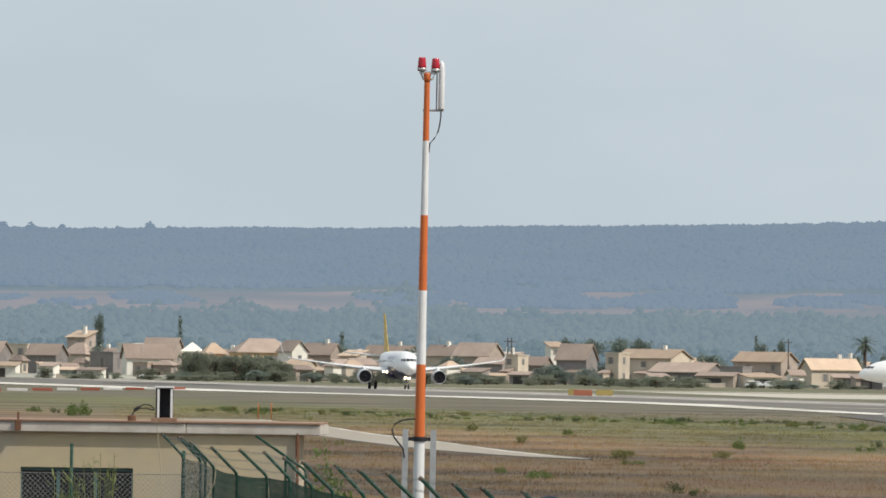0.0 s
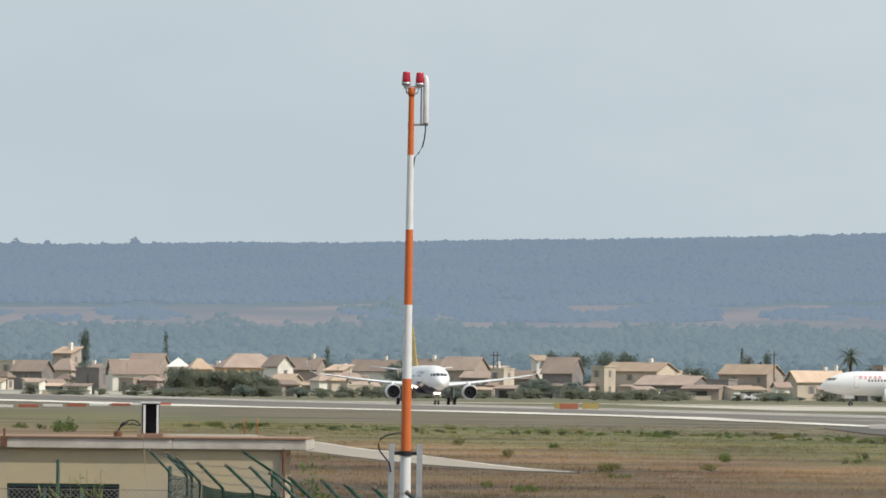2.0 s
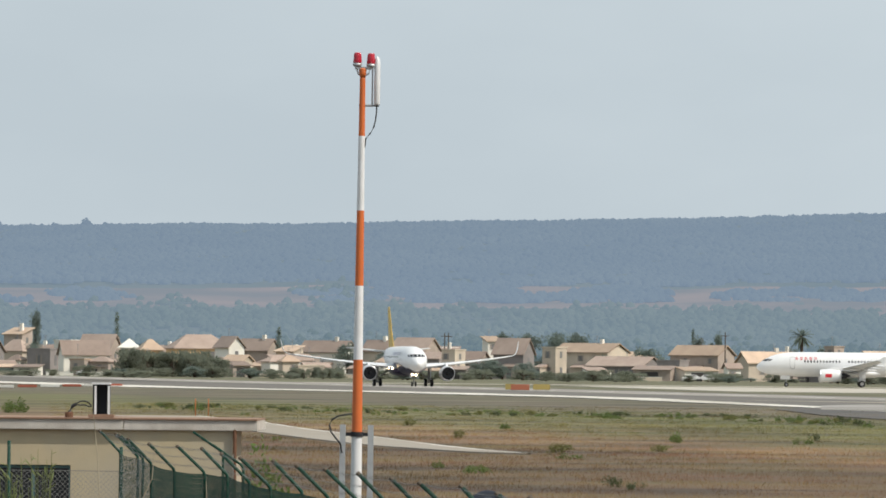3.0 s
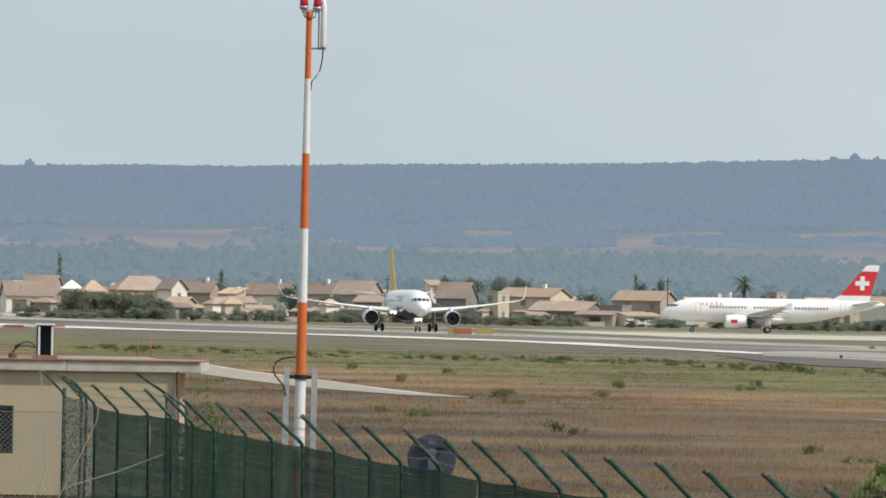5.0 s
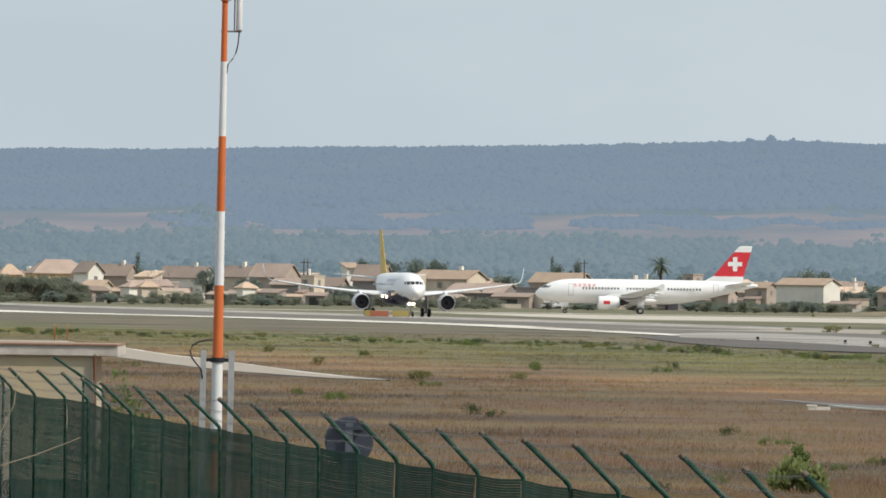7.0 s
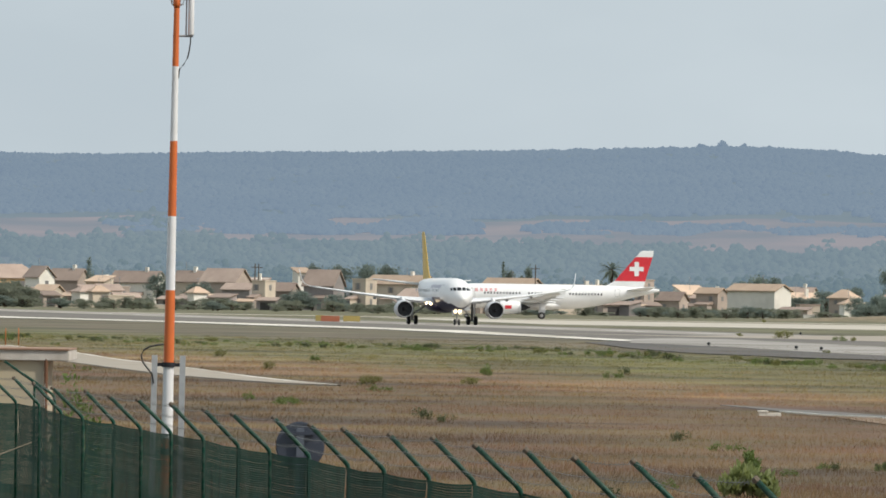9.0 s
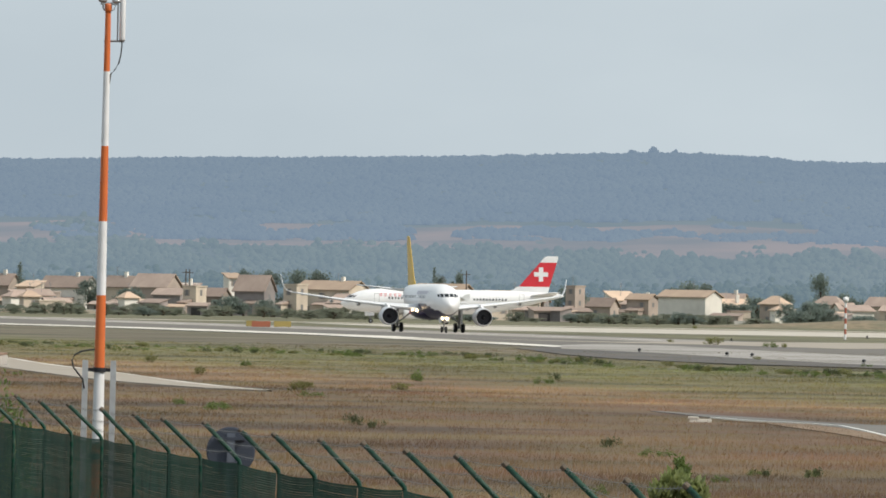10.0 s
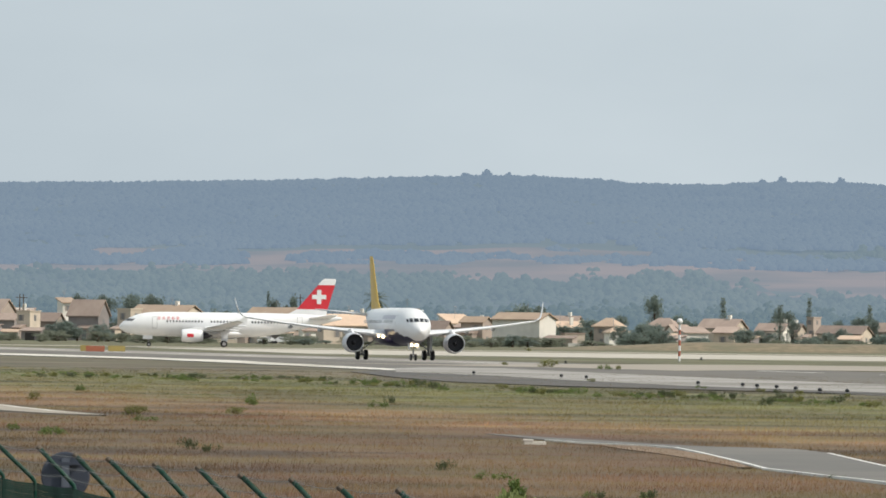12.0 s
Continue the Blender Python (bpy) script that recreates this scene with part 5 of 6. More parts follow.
def make_field_grass():
    """Dry grass as many thin upright blades; too many to count."""
    rng = np.random.default_rng(3)
    n = 240000
    y = 200 + 760 * rng.random(n) ** 1.7
    x = (rng.random(n) - 0.5) * 0.115 * y + 0.012 * y
    clump = np.array([noise.noise((a * 0.35, b_ * 0.035, 4)) + 0.6 * noise.noise((a * 1.3, b_ * 0.11, 9)) for a, b_ in zip(x[::10], y[::10])])
    x = np.repeat(x[::10], 10) + rng.normal(0, 0.22, n)
    y = np.repeat(y[::10], 10) + rng.normal(0, 2.6, n)
    h = (0.004 + 0.085 * rng.random(n) ** 1.6) * np.clip(1.0 + 1.1 * np.repeat(clump, 10), 0.15, 2.2)
    w = rng.uniform(0.007, 0.02, n) * (0.5 + y / 500)
    lean = rng.normal(0, 0.05, n)
    keep = np.ones(n, bool)
    for pts, half in ROAD_LINES:
        for (xa, ya), (xb, yb) in zip(pts, pts[1:]):
            lo, hi = min(ya, yb), max(ya, yb)
            t = np.clip((y - ya) / (yb - ya), 0, 1)
            keep &= ~((y > lo) & (y < hi) & (np.abs(x - (xa + (xb - xa) * t)) < half))
    x, y, h, w, lean = x[keep], y[keep], h[keep], w[keep], lean[keep]
    n = len(x)
    v = np.zeros((n, 3, 3))
    v[:, 0] = np.stack([x - w / 2, y, np.full(n, -0.1)], 1)
    v[:, 1] = np.stack([x + w / 2, y + 0.02, np.full(n, -0.1)], 1)
    v[:, 2] = np.stack([x + lean, y, h], 1)
    me = bpy.data.meshes.new("field_grass")
    me.vertices.add(n * 3)
    me.loops.add(n * 3)
    me.polygons.add(n)
    me.vertices.foreach_set("co", v.ravel())
    me.loops.foreach_set("vertex_index", np.arange(n * 3))
    me.polygons.foreach_set("loop_start", np.arange(n) * 3)
    me.update()
    me.validate()
    tagged(link("field_grass", me, DRY_BLADES), "short dry brown and olive grass over the field", "grass", kind="stuff")


make_field_grass()


# ---- the village beyond the airfield ----
WALLS = [material(n, c, 0.9, grain=g, grain_scale=0.6, stain=s, stain_scale=0.2, stain_mix=0.8, bump=0.1, objects=0.12) for n, c, g, s in (
    ("cream_wall", (0.60, 0.51, 0.41), (0.52, 0.44, 0.355), (0.38, 0.33, 0.28)),
    ("white_wall", (0.79, 0.75, 0.68), (0.72, 0.69, 0.62), (0.60, 0.57, 0.52)),
    ("sandstone_wall", (0.42, 0.345, 0.295), (0.36, 0.295, 0.25), (0.27, 0.225, 0.20)),
    ("grey_render_wall", (0.29, 0.26, 0.25), (0.23, 0.205, 0.195), (0.19, 0.17, 0.165)),
    ("ochre_wall", (0.66, 0.45, 0.25), (0.60, 0.41, 0.23), (0.5, 0.34, 0.2)))]
TILES = material("clay_roof_tiles", (0.32, 0.245, 0.205), 0.9, grain=(0.245, 0.185, 0.155), grain_scale=1.2, stain=(0.42, 0.33, 0.27), stain_scale=0.3, bump=0.6, bump_scale=4, objects=0.28)
TILES_PALE = material("bleached_roof_tiles", (0.48, 0.355, 0.265), 0.9, grain=(0.39, 0.29, 0.22), grain_scale=1.2, stain=(0.6, 0.46, 0.33), stain_scale=0.3, bump=0.6, bump_scale=4, objects=0.25)
HOUSE_GLASS = material("house_glazing", (0.17, 0.165, 0.165), 0.5, grain=(0.22, 0.21, 0.205), grain_scale=1)
SHUTTER = material("brown_shutter", (0.34, 0.29, 0.25), 0.7, grain=(0.29, 0.25, 0.21), grain_scale=2)


def make_house(x, y, w, d, eave, ridge, roof, rz, wall, tiles, label, chimney=False, rows=1, base=0.0):
    """w along the front, d deep, heights in metres; roof: gable, hip, mono or flat."""
    o = thing("house", (x, y, base), label, "house", "village houses", rz=rz)
    bm = bmesh.new()
    if roof == "gable":
        skin(bm, [[(xx, -d / 2, -0.3), (xx, d / 2, -0.3), (xx, d / 2, eave), (xx, 0, ridge - 0.15), (xx, -d / 2, eave)] for xx in (-w / 2, w / 2)])
    elif roof == "mono":
        skin(bm, [[(xx, -d / 2, -0.3), (xx, d / 2, -0.3), (xx, d / 2, ridge - 0.06), (xx, -d / 2, eave - 0.06)] for xx in (-w / 2, w / 2)])
    else:
        box(bm, -w / 2, w / 2, -d / 2, d / 2, -0.3, eave)
    part("wall", bm, WALLS[wall], o)
    bm = bmesh.new()
    e, k = 0.45, 0.22
    if roof == "gable":
        for s in (-1, 1):
            skin(bm, [[(xx, s * (d / 2 + e), eave - 0.1), (xx, s * (d / 2 + e), eave - 0.1 + k), (xx, 0, ridge + k), (xx, 0, ridge)] for xx in (-w / 2 - e, w / 2 + e)])
    elif roof == "hip":
        h = min(w, d) / 2
        lo = [bm.verts.new((sx * (w / 2 + e), sy * (d / 2 + e), z)) for z in (eave - 0.12, eave + 0.05) for sx, sy in ((-1, -1), (1, -1), (1, 1), (-1, 1))]
        r0, r1 = ((-(w / 2 - h), 0), (w / 2 - h, 0)) if w >= d else ((0, -(d / 2 - h)), (0, d / 2 - h))
        top = [bm.verts.new((*r0, ridge)), bm.verts.new((*r1, ridge))]
        bm.faces.new(lo[3::-1])
        for i in range(4):
            j = (i + 1) % 4
            bm.faces.new((lo[i], lo[j], lo[4 + j], lo[4 + i]))
        b4 = lo[4:]
        if w >= d:
            for f in ((b4[0], b4[1], top[1], top[0]), (b4[2], b4[3], top[0], top[1]), (b4[1], b4[2], top[1]), (b4[3], b4[0], top[0])):
                bm.faces.new(f)
        else:
            for f in ((b4[1], b4[2], top[1], top[0]), (b4[3], b4[0], top[0], top[1]), (b4[0], b4[1], top[0]), (b4[2], b4[3], top[1])):
                bm.faces.new(f)
    elif roof == "mono":
        skin(bm, [[(xx, -d / 2 - e, eave - 0.05), (xx, -d / 2 - e, eave + 0.15), (xx, d / 2 + e, ridge + 0.15), (xx, d / 2 + e, ridge - 0.05)] for xx in (-w / 2 - e, w / 2 + e)])
    else:
        box(bm, -w / 2 - 0.15, w / 2 + 0.15, -d / 2 - 0.15, d / 2 + 0.15, eave, eave + 0.3)
    roof_ob = part("roof", bm, TILES_PALE if tiles == 1 else (TILES if tiles == 0 else WALLS[wall]), o)
    if chimney:
        part("chimney", boxed(w * 0.2 - 0.4, w * 0.2 + 0.4, -0.4, 0.4, eave, ridge + 1.1, 0.05), WALLS[1], roof_ob, "pale chimney")
    pick = random.Random(int(x * 7 + y))
    if pick.random() < 0.35:
        bm = bmesh.new()
        ax, az = w * pick.uniform(-0.3, 0.3), ridge + pick.uniform(1.2, 2.4)
        tube(bm, [(ax, 0, eave), (ax, 0, az)], 0.045, 5)
        for q in (0.1, 0.45, 0.8):
            tube(bm, [(ax - 0.5 + 0.3 * q, 0, az - q), (ax + 0.5 - 0.3 * q, 0, az - q)], 0.03, 4)
        part("roof_aerial", bm, STRUT_METAL, roof_ob, "thin metal aerial")
    if rows > 1 and pick.random() < 0.55:
        # a lean-to along the front
        lw, ld, lh = w * pick.uniform(0.35, 0.6), pick.uniform(1.8, 3.0), min(2.6, eave * 0.5)
        lx = pick.uniform(-0.5, 0.5) * (w - lw)
        part("porch_wall", boxed(lx - lw / 2, lx + lw / 2, -d / 2 - ld, -d / 2 - 0.01, -0.3, lh), WALLS[pick.choice((0, 2, 3, wall))], o)
        bm = bmesh.new()
        skin(bm, [[(xx, -d / 2 - ld - 0.35, lh), (xx, -d / 2 - ld - 0.35, lh + 0.16), (xx, -d / 2 - 0.012, lh + 0.9), (xx, -d / 2 - 0.012, lh + 0.1)] for xx in (lx - lw / 2 - 0.3, lx + lw / 2 + 0.3)])
        part("porch_roof", bm, TILES, o)
        part("porch_door", boxed(lx - 0.6, lx + 0.6, -d / 2 - ld - 0.03, -d / 2 - ld + 0.05, -0.1, lh - 0.3), HOUSE_GLASS, o)
    # windows on the front and on the right-hand end
    storey = eave / max(1, rows)
    for r_ in range(rows):
        z = r_ * storey + storey * 0.36
        n = max(1, int(w / 4.6))
        for i in range(n):
            if pick.random() < 0.3:
                continue
            xx = -w / 2 + w * (i + 0.5 + pick.uniform(-0.2, 0.2)) / n
            wn_ = part("window", boxed(xx - 0.42, xx + 0.42, -d / 2 - 0.02, -d / 2 + 0.08, z, z + storey * 0.42), HOUSE_GLASS, o)
            part("shutter", boxed(xx - 0.8, xx - 0.44, -d / 2 - 0.07, -d / 2 - 0.022, z - 0.05, z + storey * 0.43), SHUTTER, wn_)
            part("shutter", boxed(xx + 0.44, xx + 0.8, -d / 2 - 0.07, -d / 2 - 0.022, z - 0.05, z + storey * 0.43), SHUTTER, wn_)
        for i in range(max(1, int(d / 4.5))):
            yy = -d / 2 + d * (i + 0.5) / max(1, int(d / 4.5))
            part("window", boxed(w / 2 - 0.08, w / 2 + 0.02, yy - 0.45, yy + 0.45, z, z + storey * 0.42), HOUSE_GLASS, o)
    return o


KINDS = {"c": (0, "cream rendered village house with clay tile roof"), "w": (1, "white rendered village house with pale roof"), "s": (2, "sandstone village house with clay tile roof"),
         "g": (3, "grey rendered village house with clay tile roof"), "o": (4, "ochre village house with a broad tiled roof")}
VILLAGE = (  # left edge and roof line, right edge and ground line, distance, eave share, roof, turn, wall, tiles, chimney, storeys
    ((-153.92, 7.59), (-143.75, 2.04), 2640, 0.66, "gable", 20, "g", 0, 0, 2),
    ((-147.51, 8.89), (-141.19, 2.09), 2700, 0.8, "flat", 24, "c", 2, 0, 2),
    ((-138.07, 7.09), (-128.82, 2.00), 2600, 0.66, "gable", 8, "g", 0, 0, 2),
    ((-136.60, 10.70), (-130.26, 2.26), 2760, 0.85, "mono", 22, "s", 1, 1, 3),
    ((-130.41, 7.76), (-123.39, 2.08), 2620, 0.66, "hip", 14, "c", 0, 0, 2),
    ((-124.01, 6.42), (-116.52, 2.05), 2610, 0.85, "flat", 10, "g", 2, 0, 1),
    ((-116.21, 7.38), (-104.70, 1.83), 2590, 0.58, "gable", -14, "w", 0, 0, 1),
    ((-115.97, 9.05), (-105.98, 1.94), 2690, 0.6, "gable", 16, "s", 0, 0, 2),
    ((-122.59, 8.50), (-117.17, 2.44), 2720, 0.9, "flat", 10, "w", 2, 0, 2),
    ((-105.81, 8.25), (-101.53, 3.32), 2680, 0.75, "hip", 0, "w", 2, 0, 2),
    ((-100.84, 8.14), (-95.29, 2.75), 2660, 0.7, "hip", -16, "o", 1, 0, 2),
    ((-94.2, 9.3), (-79.0, 2.30), 2650, 0.66, "hip", -18, "o", 0, 0, 2),
    ((-82.18, 8.73), (-75.51, 2.38), 2630, 0.72, "gable", 62, "w", 0, 0, 2),
    ((-79.00, 8.35), (-69.35, 1.23), 2700, 0.68, "gable", 14, "s", 0, 1, 2),
    ((-68.68, 6.87), (-63.10, 0.70), 2660, 0.8, "mono", 30, "c", 1, 0, 2),
    ((-61.41, 2.55), (-54.94, -0.43), 2520, 0.9, "flat", -20, "c", 2, 0, 1),
    ((-61.49, 4.72), (-58.35, 0.18), 2600, 0.9, "flat", 24, "s", 2, 0, 2),
    ((-65.18, 8.09), (-51.47, 1.52), 2720, 0.68, "gable", 12, "w", 0, 1, 2),
    ((-49.43, 8.29), (-41.39, 1.04), 2690, 0.7, "gable", 18, "c", 0, 1, 2),
    ((-42.79, 8.88), (-31.13, 0.57), 2670, 0.66, "gable", 34, "s", 0, 0, 2),
    ((-37.05, 5.53), (-28.49, 0.27), 2620, 0.75, "gable", 10, "g", 0, 0, 2),
    ((-29.23, 6.59), (-25.10, 0.70), 2580, 0.92, "flat", 32, "c", 2, 0, 2),
    ((-26.40, 5.81), (-19.86, 0.98), 2640, 0.68, "gable", 8, "s", 0, 0, 2),
    ((-21.05, 9.42), (-17.55, 1.91), 2660, 0.88, "mono", -16, "w", 1, 0, 3),
    ((-18.61, 8.87), (-9.34, 1.14), 2630, 0.6, "gable", 28, "g", 0, 0, 2),
    ((-6.70, 7.41), (-2.45, 1.04), 2570, 0.92, "flat", 40, "c", 2, 0, 2),
    ((-4.83, 7.94), (12.41, 1.44), 2650, 0.75, "gable", 8, "c", 1, 1, 2),
    ((2.68, 4.90), (19.75, 1.34), 2590, 0.6, "gable", 4, "g", 0, 0, 1),
    ((18.47, 4.87), (25.04, 1.32), 2560, 0.85, "flat", 6, "g", 2, 0, 1),
    ((21.69, 7.63), (36.29, 1.55), 2620, 0.72, "gable", 24, "s", 1, 0, 2),
    ((36.45, 6.29), (50.17, 1.26), 2600, 0.62, "gable", -20, "c", 1, 1, 1),
    ((57.89, 8.28), (60.85, 1.46), 2640, 0.93, "flat", 28, "s", 2, 0, 3),
    ((62.70, 5.13), (70.97, 1.30), 2700, 0.62, "gable", 8, "s", 0, 0, 1),
    ((71.39, 6.17), (78.20, 1.10), 2640, 0.8, "gable", 14, "s", 1, 0, 2),
    ((76.11, 7.08), (90.27, 1.04), 2560, 0.80, "gable", 30, "w", 1, 0, 0),
    ((101.93, 6.41), (108.49, 1.47), 2640, 0.7, "hip", 30, "s", 1, 0, 2),
    ((117.40, 6.67), (125.47, 1.17), 2720, 0.7, "hip", 18, "w", 0, 0, 2),
    ((127.77, 6.38), (138.87, 1.14), 2680, 0.68, "gable", 30, "c", 0, 1, 2),
    ((144.34, 5.54), (152.45, 1.48), 2740, 0.7, "gable", 22, "w", 0, 0, 2),
    ((154.65, 7.66), (156.58, 1.59), 2700, 0.92, "flat", 26, "s", 2, 0, 3),
    ((155.37, 5.16), (168.17, 1.51), 2680, 0.66, "gable", 14, "c", 0, 0, 1),
    ((172.45, 6.04), (183.33, 1.58), 2760, 0.66, "gable", 20, "s", 0, 1, 2))
for (xa, ztop), (xb, zlow), dist, share, roof, turn, wall, tiles, chim, rows in VILLAGE:
    total = ztop + 0.2
    turn = (max(turn, 32) if turn > 0 else turn) + 4 * math.sin(xa)   # most fronts lie in shade, their right ends in the sun
    rad = radians(abs(turn))
    width = xb - xa
    # front and end together span the width; the end is about 0.55 of the front
    w = width / (math.cos(rad) + 0.55 * math.sin(rad))
    make_house((xa + xb) / 2, dist + 0.3 * w, w, max(4.0, 0.55 * w), max(2.2, total * share), total, roof, -turn, KINDS[wall][0], tiles, KINDS[wall][1], bool(chim), rows)

# smaller houses crowd the gaps behind
crowd = random.Random(23)
for k in range(52):
    x = crowd.uniform(-165, 60) if k < 40 else crowd.uniform(60, 190)
    wall = crowd.choice("ccwwsg")
    w = crowd.uniform(5.5, 9.5)
    top = crowd.uniform(4.8, 7.4)
    make_house(x, crowd.uniform(2790, 2930), w, w * 0.6, top * 0.68, top, crowd.choice(("gable", "hip", "flat", "mono")), crowd.choice((-1, -1, 1)) * crowd.uniform(16, 42), KINDS[wall][0], crowd.choice((0, 1)), KINDS[wall][1], crowd.random() > 0.6, 2)


# a jumble of little houses and annexes at the village's near edge
for k in range(34):
    w, top, wall = crowd.uniform(3.0, 5.6), crowd.uniform(3.0, 5.2), crowd.choice("wwwccs")
    make_house(crowd.uniform(-160, -46) if k < 22 else crowd.uniform(-46, 190), crowd.uniform(2545, 2625), w, w * 0.7, top * 0.72, top, crowd.choice(("gable", "flat", "mono", "hip")), crowd.choice((1, 1, -1)) * crowd.uniform(14, 40), KINDS[wall][0], crowd.choice((0, 0, 1)), KINDS[wall][1], False, 1)

# near-black colour for the shade inside the sheds' fronts
SHED_SHADE = material("shed_opening_shade", (0.05, 0.046, 0.044), 0.8, grain=(0.08, 0.07, 0.066), grain_scale=1.5)


def make_shed(x, y, w, h, rz, wall, tin):
    """A low outbuilding with a slanting roof; a dark panel paints the shade of an open front."""
    o = thing("shed", (x, y, 0), "low grey outbuilding with a slanting roof" if wall == 3 else "low pale outbuilding with a slanting roof", "shed", "village sheds", rz=rz)
    d = w * 0.6
    bm = bmesh.new()
    skin(bm, [[(xx, -d / 2, -0.2), (xx, d / 2, -0.2), (xx, d / 2, h * 0.95), (xx, -d / 2, h * 0.74)] for xx in (-w / 2, w / 2)])
    part("wall", bm, WALLS[wall], o)
    bm = bmesh.new()
    skin(bm, [[(xx, -d / 2 - 0.5, h * 0.73), (xx, -d / 2 - 0.5, h * 0.73 + 0.14), (xx, d / 2 + 0.3, h + 0.14), (xx, d / 2 + 0.3, h)] for xx in (-w / 2 - 0.35, w / 2 + 0.35)])
    part("roof", bm, TILES_PALE if tin else TILES, o)
    # the wall is closed; this panel only paints the shade of an opening
    part("opening", boxed(-w * 0.3, w * 0.18, -d / 2 - 0.03, -d / 2 + 0.06, -0.1, h * 0.6), SHED_SHADE, o)


def make_garden_wall(x, y, w, h, wall):
    o = thing("garden_wall", (x, y, 0), "low pale rendered garden wall before the houses", "wall", "garden walls", rz=-4)
    part("wall", boxed(-w / 2, w / 2, -0.12, 0.12, -0.2, h), WALLS[wall], o)
    part("coping", boxed(-w / 2 - 0.06, w / 2 + 0.06, -0.18, 0.18, h + 0.002, h + 0.1, 0.02), WALLS[1], o)


yard = random.Random(41)
for k in range(46):
    make_shed(yard.uniform(-160, 66) if k < 34 else yard.uniform(66, 200), yard.uniform(2515, 2600), yard.uniform(3.5, 9.0), yard.uniform(2.0, 3.4), yard.choice((-1, -1, 1)) * yard.uniform(10, 36), yard.choice((0, 1, 2, 3, 3)), yard.random() < 0.45)
for x, w, wall in ((-133, 7, 1), (-124, 5, 0), (-117.5, 3, 1), (-112, 6, 1), (-104, 4, 1), (-99.5, 2.5, 1), (-66, 5, 0), (-47, 7, 0), (-33, 4, 2), (-2, 6, 2), (15, 8, 0), (30, 5, 0), (94, 6, 1), (113, 5, 0), (131, 8, 1), (160, 6, 0)):
    make_garden_wall(x, 2506, w, 0.75, wall)


# ---- trees ----
# both leaf colours are paled, with the distance haze mixed into them
SCRUB_LEAF = material("hazed_scrub_leaves", (0.120, 0.132, 0.098), 0.9, grain=(0.15, 0.155, 0.11), grain_scale=0.5, island=0.3, objects=0.3, through_light=(0.36, 0.38, 0.29))
TREE_LEAF = material("grey_green_tree_leaves", (0.110, 0.135, 0.118), 0.9, grain=(0.125, 0.15, 0.13), grain_scale=0.6, island=0.3, objects=0.25, through_light=(0.33, 0.39, 0.34))


def make_tree(name, label, h, w, seed, slim=False, leaves=2400, size=0.36, low=False):
    rnd = random.Random(seed)
    o = thing(name, (0, 0, 0), label, "tree", "village trees")
    bm = bmesh.new()
    tube(bm, [(0, 0, -0.3), (0.05 * w, 0, h * 0.3), (0, 0.03 * w, h * 0.62)], 0.05 * w + 0.08, 7, 0.06)
    cs = []
    for k in range(6 if slim else 22):
        a = rnd.uniform(0, 6.28)
        if slim:
            z = h * (0.15 + 0.8 * k / 5)
            cs.append((0, 0, z, w * 0.5 * (1.05 - k / 5 * 0.8), h * 0.11))
        else:
            z = h * rnd.uniform(0.06 if low else 0.22, 0.86)
            l = rnd.uniform(0.05, 0.40) * w * math.sqrt(max(0.15, 1 - (z / h - 0.3) ** 2 * 2.2))
            cs.append((math.cos(a) * l, math.sin(a) * l, z, w * rnd.uniform(0.10, 0.21), h * rnd.uniform(0.09, 0.17)))
            tube(bm, [(0, 0, h * 0.3), (math.cos(a) * l * 0.6, math.sin(a) * l * 0.6, z * 0.8), (math.cos(a) * l, math.sin(a) * l, z)], 0.07, 5, 0.02)
    part("trunk", bm, BARK, o)
    bm = bmesh.new()
    leaf_cloud(bm, rnd, cs, leaves, size)
    part("crown", bm, SCRUB_LEAF if low else TREE_LEAF, o)
    return o


def make_palm(x, y, h):
    rnd = random.Random(8)
    o = thing("palm_tree", (x, y, 0), "tall date palm with a ragged crown", "palm tree")
    bm = bmesh.new()
    tube(bm, [(0, 0, -0.3), (0.1, 0, h * 0.4), (0, 0, h * 0.72)], 0.42, 9, 0.36)
    part("trunk", bm, BARK, o)
    for k in range(34):
        a, el = rnd.uniform(0, 6.28), rnd.uniform(-0.9, 1.35)
        L = rnd.uniform(2.6, 3.6)
        d = Vector((math.cos(a) * math.cos(el), math.sin(a) * math.cos(el), math.sin(el)))
        bm = bmesh.new()
        last = None
        s = Vector((-math.sin(a), math.cos(a), 0))
        for j in range(6):
            f = j / 5
            p = Vector((0, 0, h * 0.72)) + d * L * f + Vector((0, 0, -0.9 * f * f))
            wd = 0.38 * math.sin(math.pi * (0.12 + 0.85 * f))
            row = [bm.verts.new(p - s * wd - Vector((0, 0, 0.12))), bm.verts.new(p), bm.verts.new(p + s * wd - Vector((0, 0, 0.12)))]
            if last:
                bm.faces.new((last[0], last[1], row[1], row[0]))
                bm.faces.new((last[1], last[2], row[2], row[1]))
            last = row
        part("frond", bm, TREE_LEAF, o)


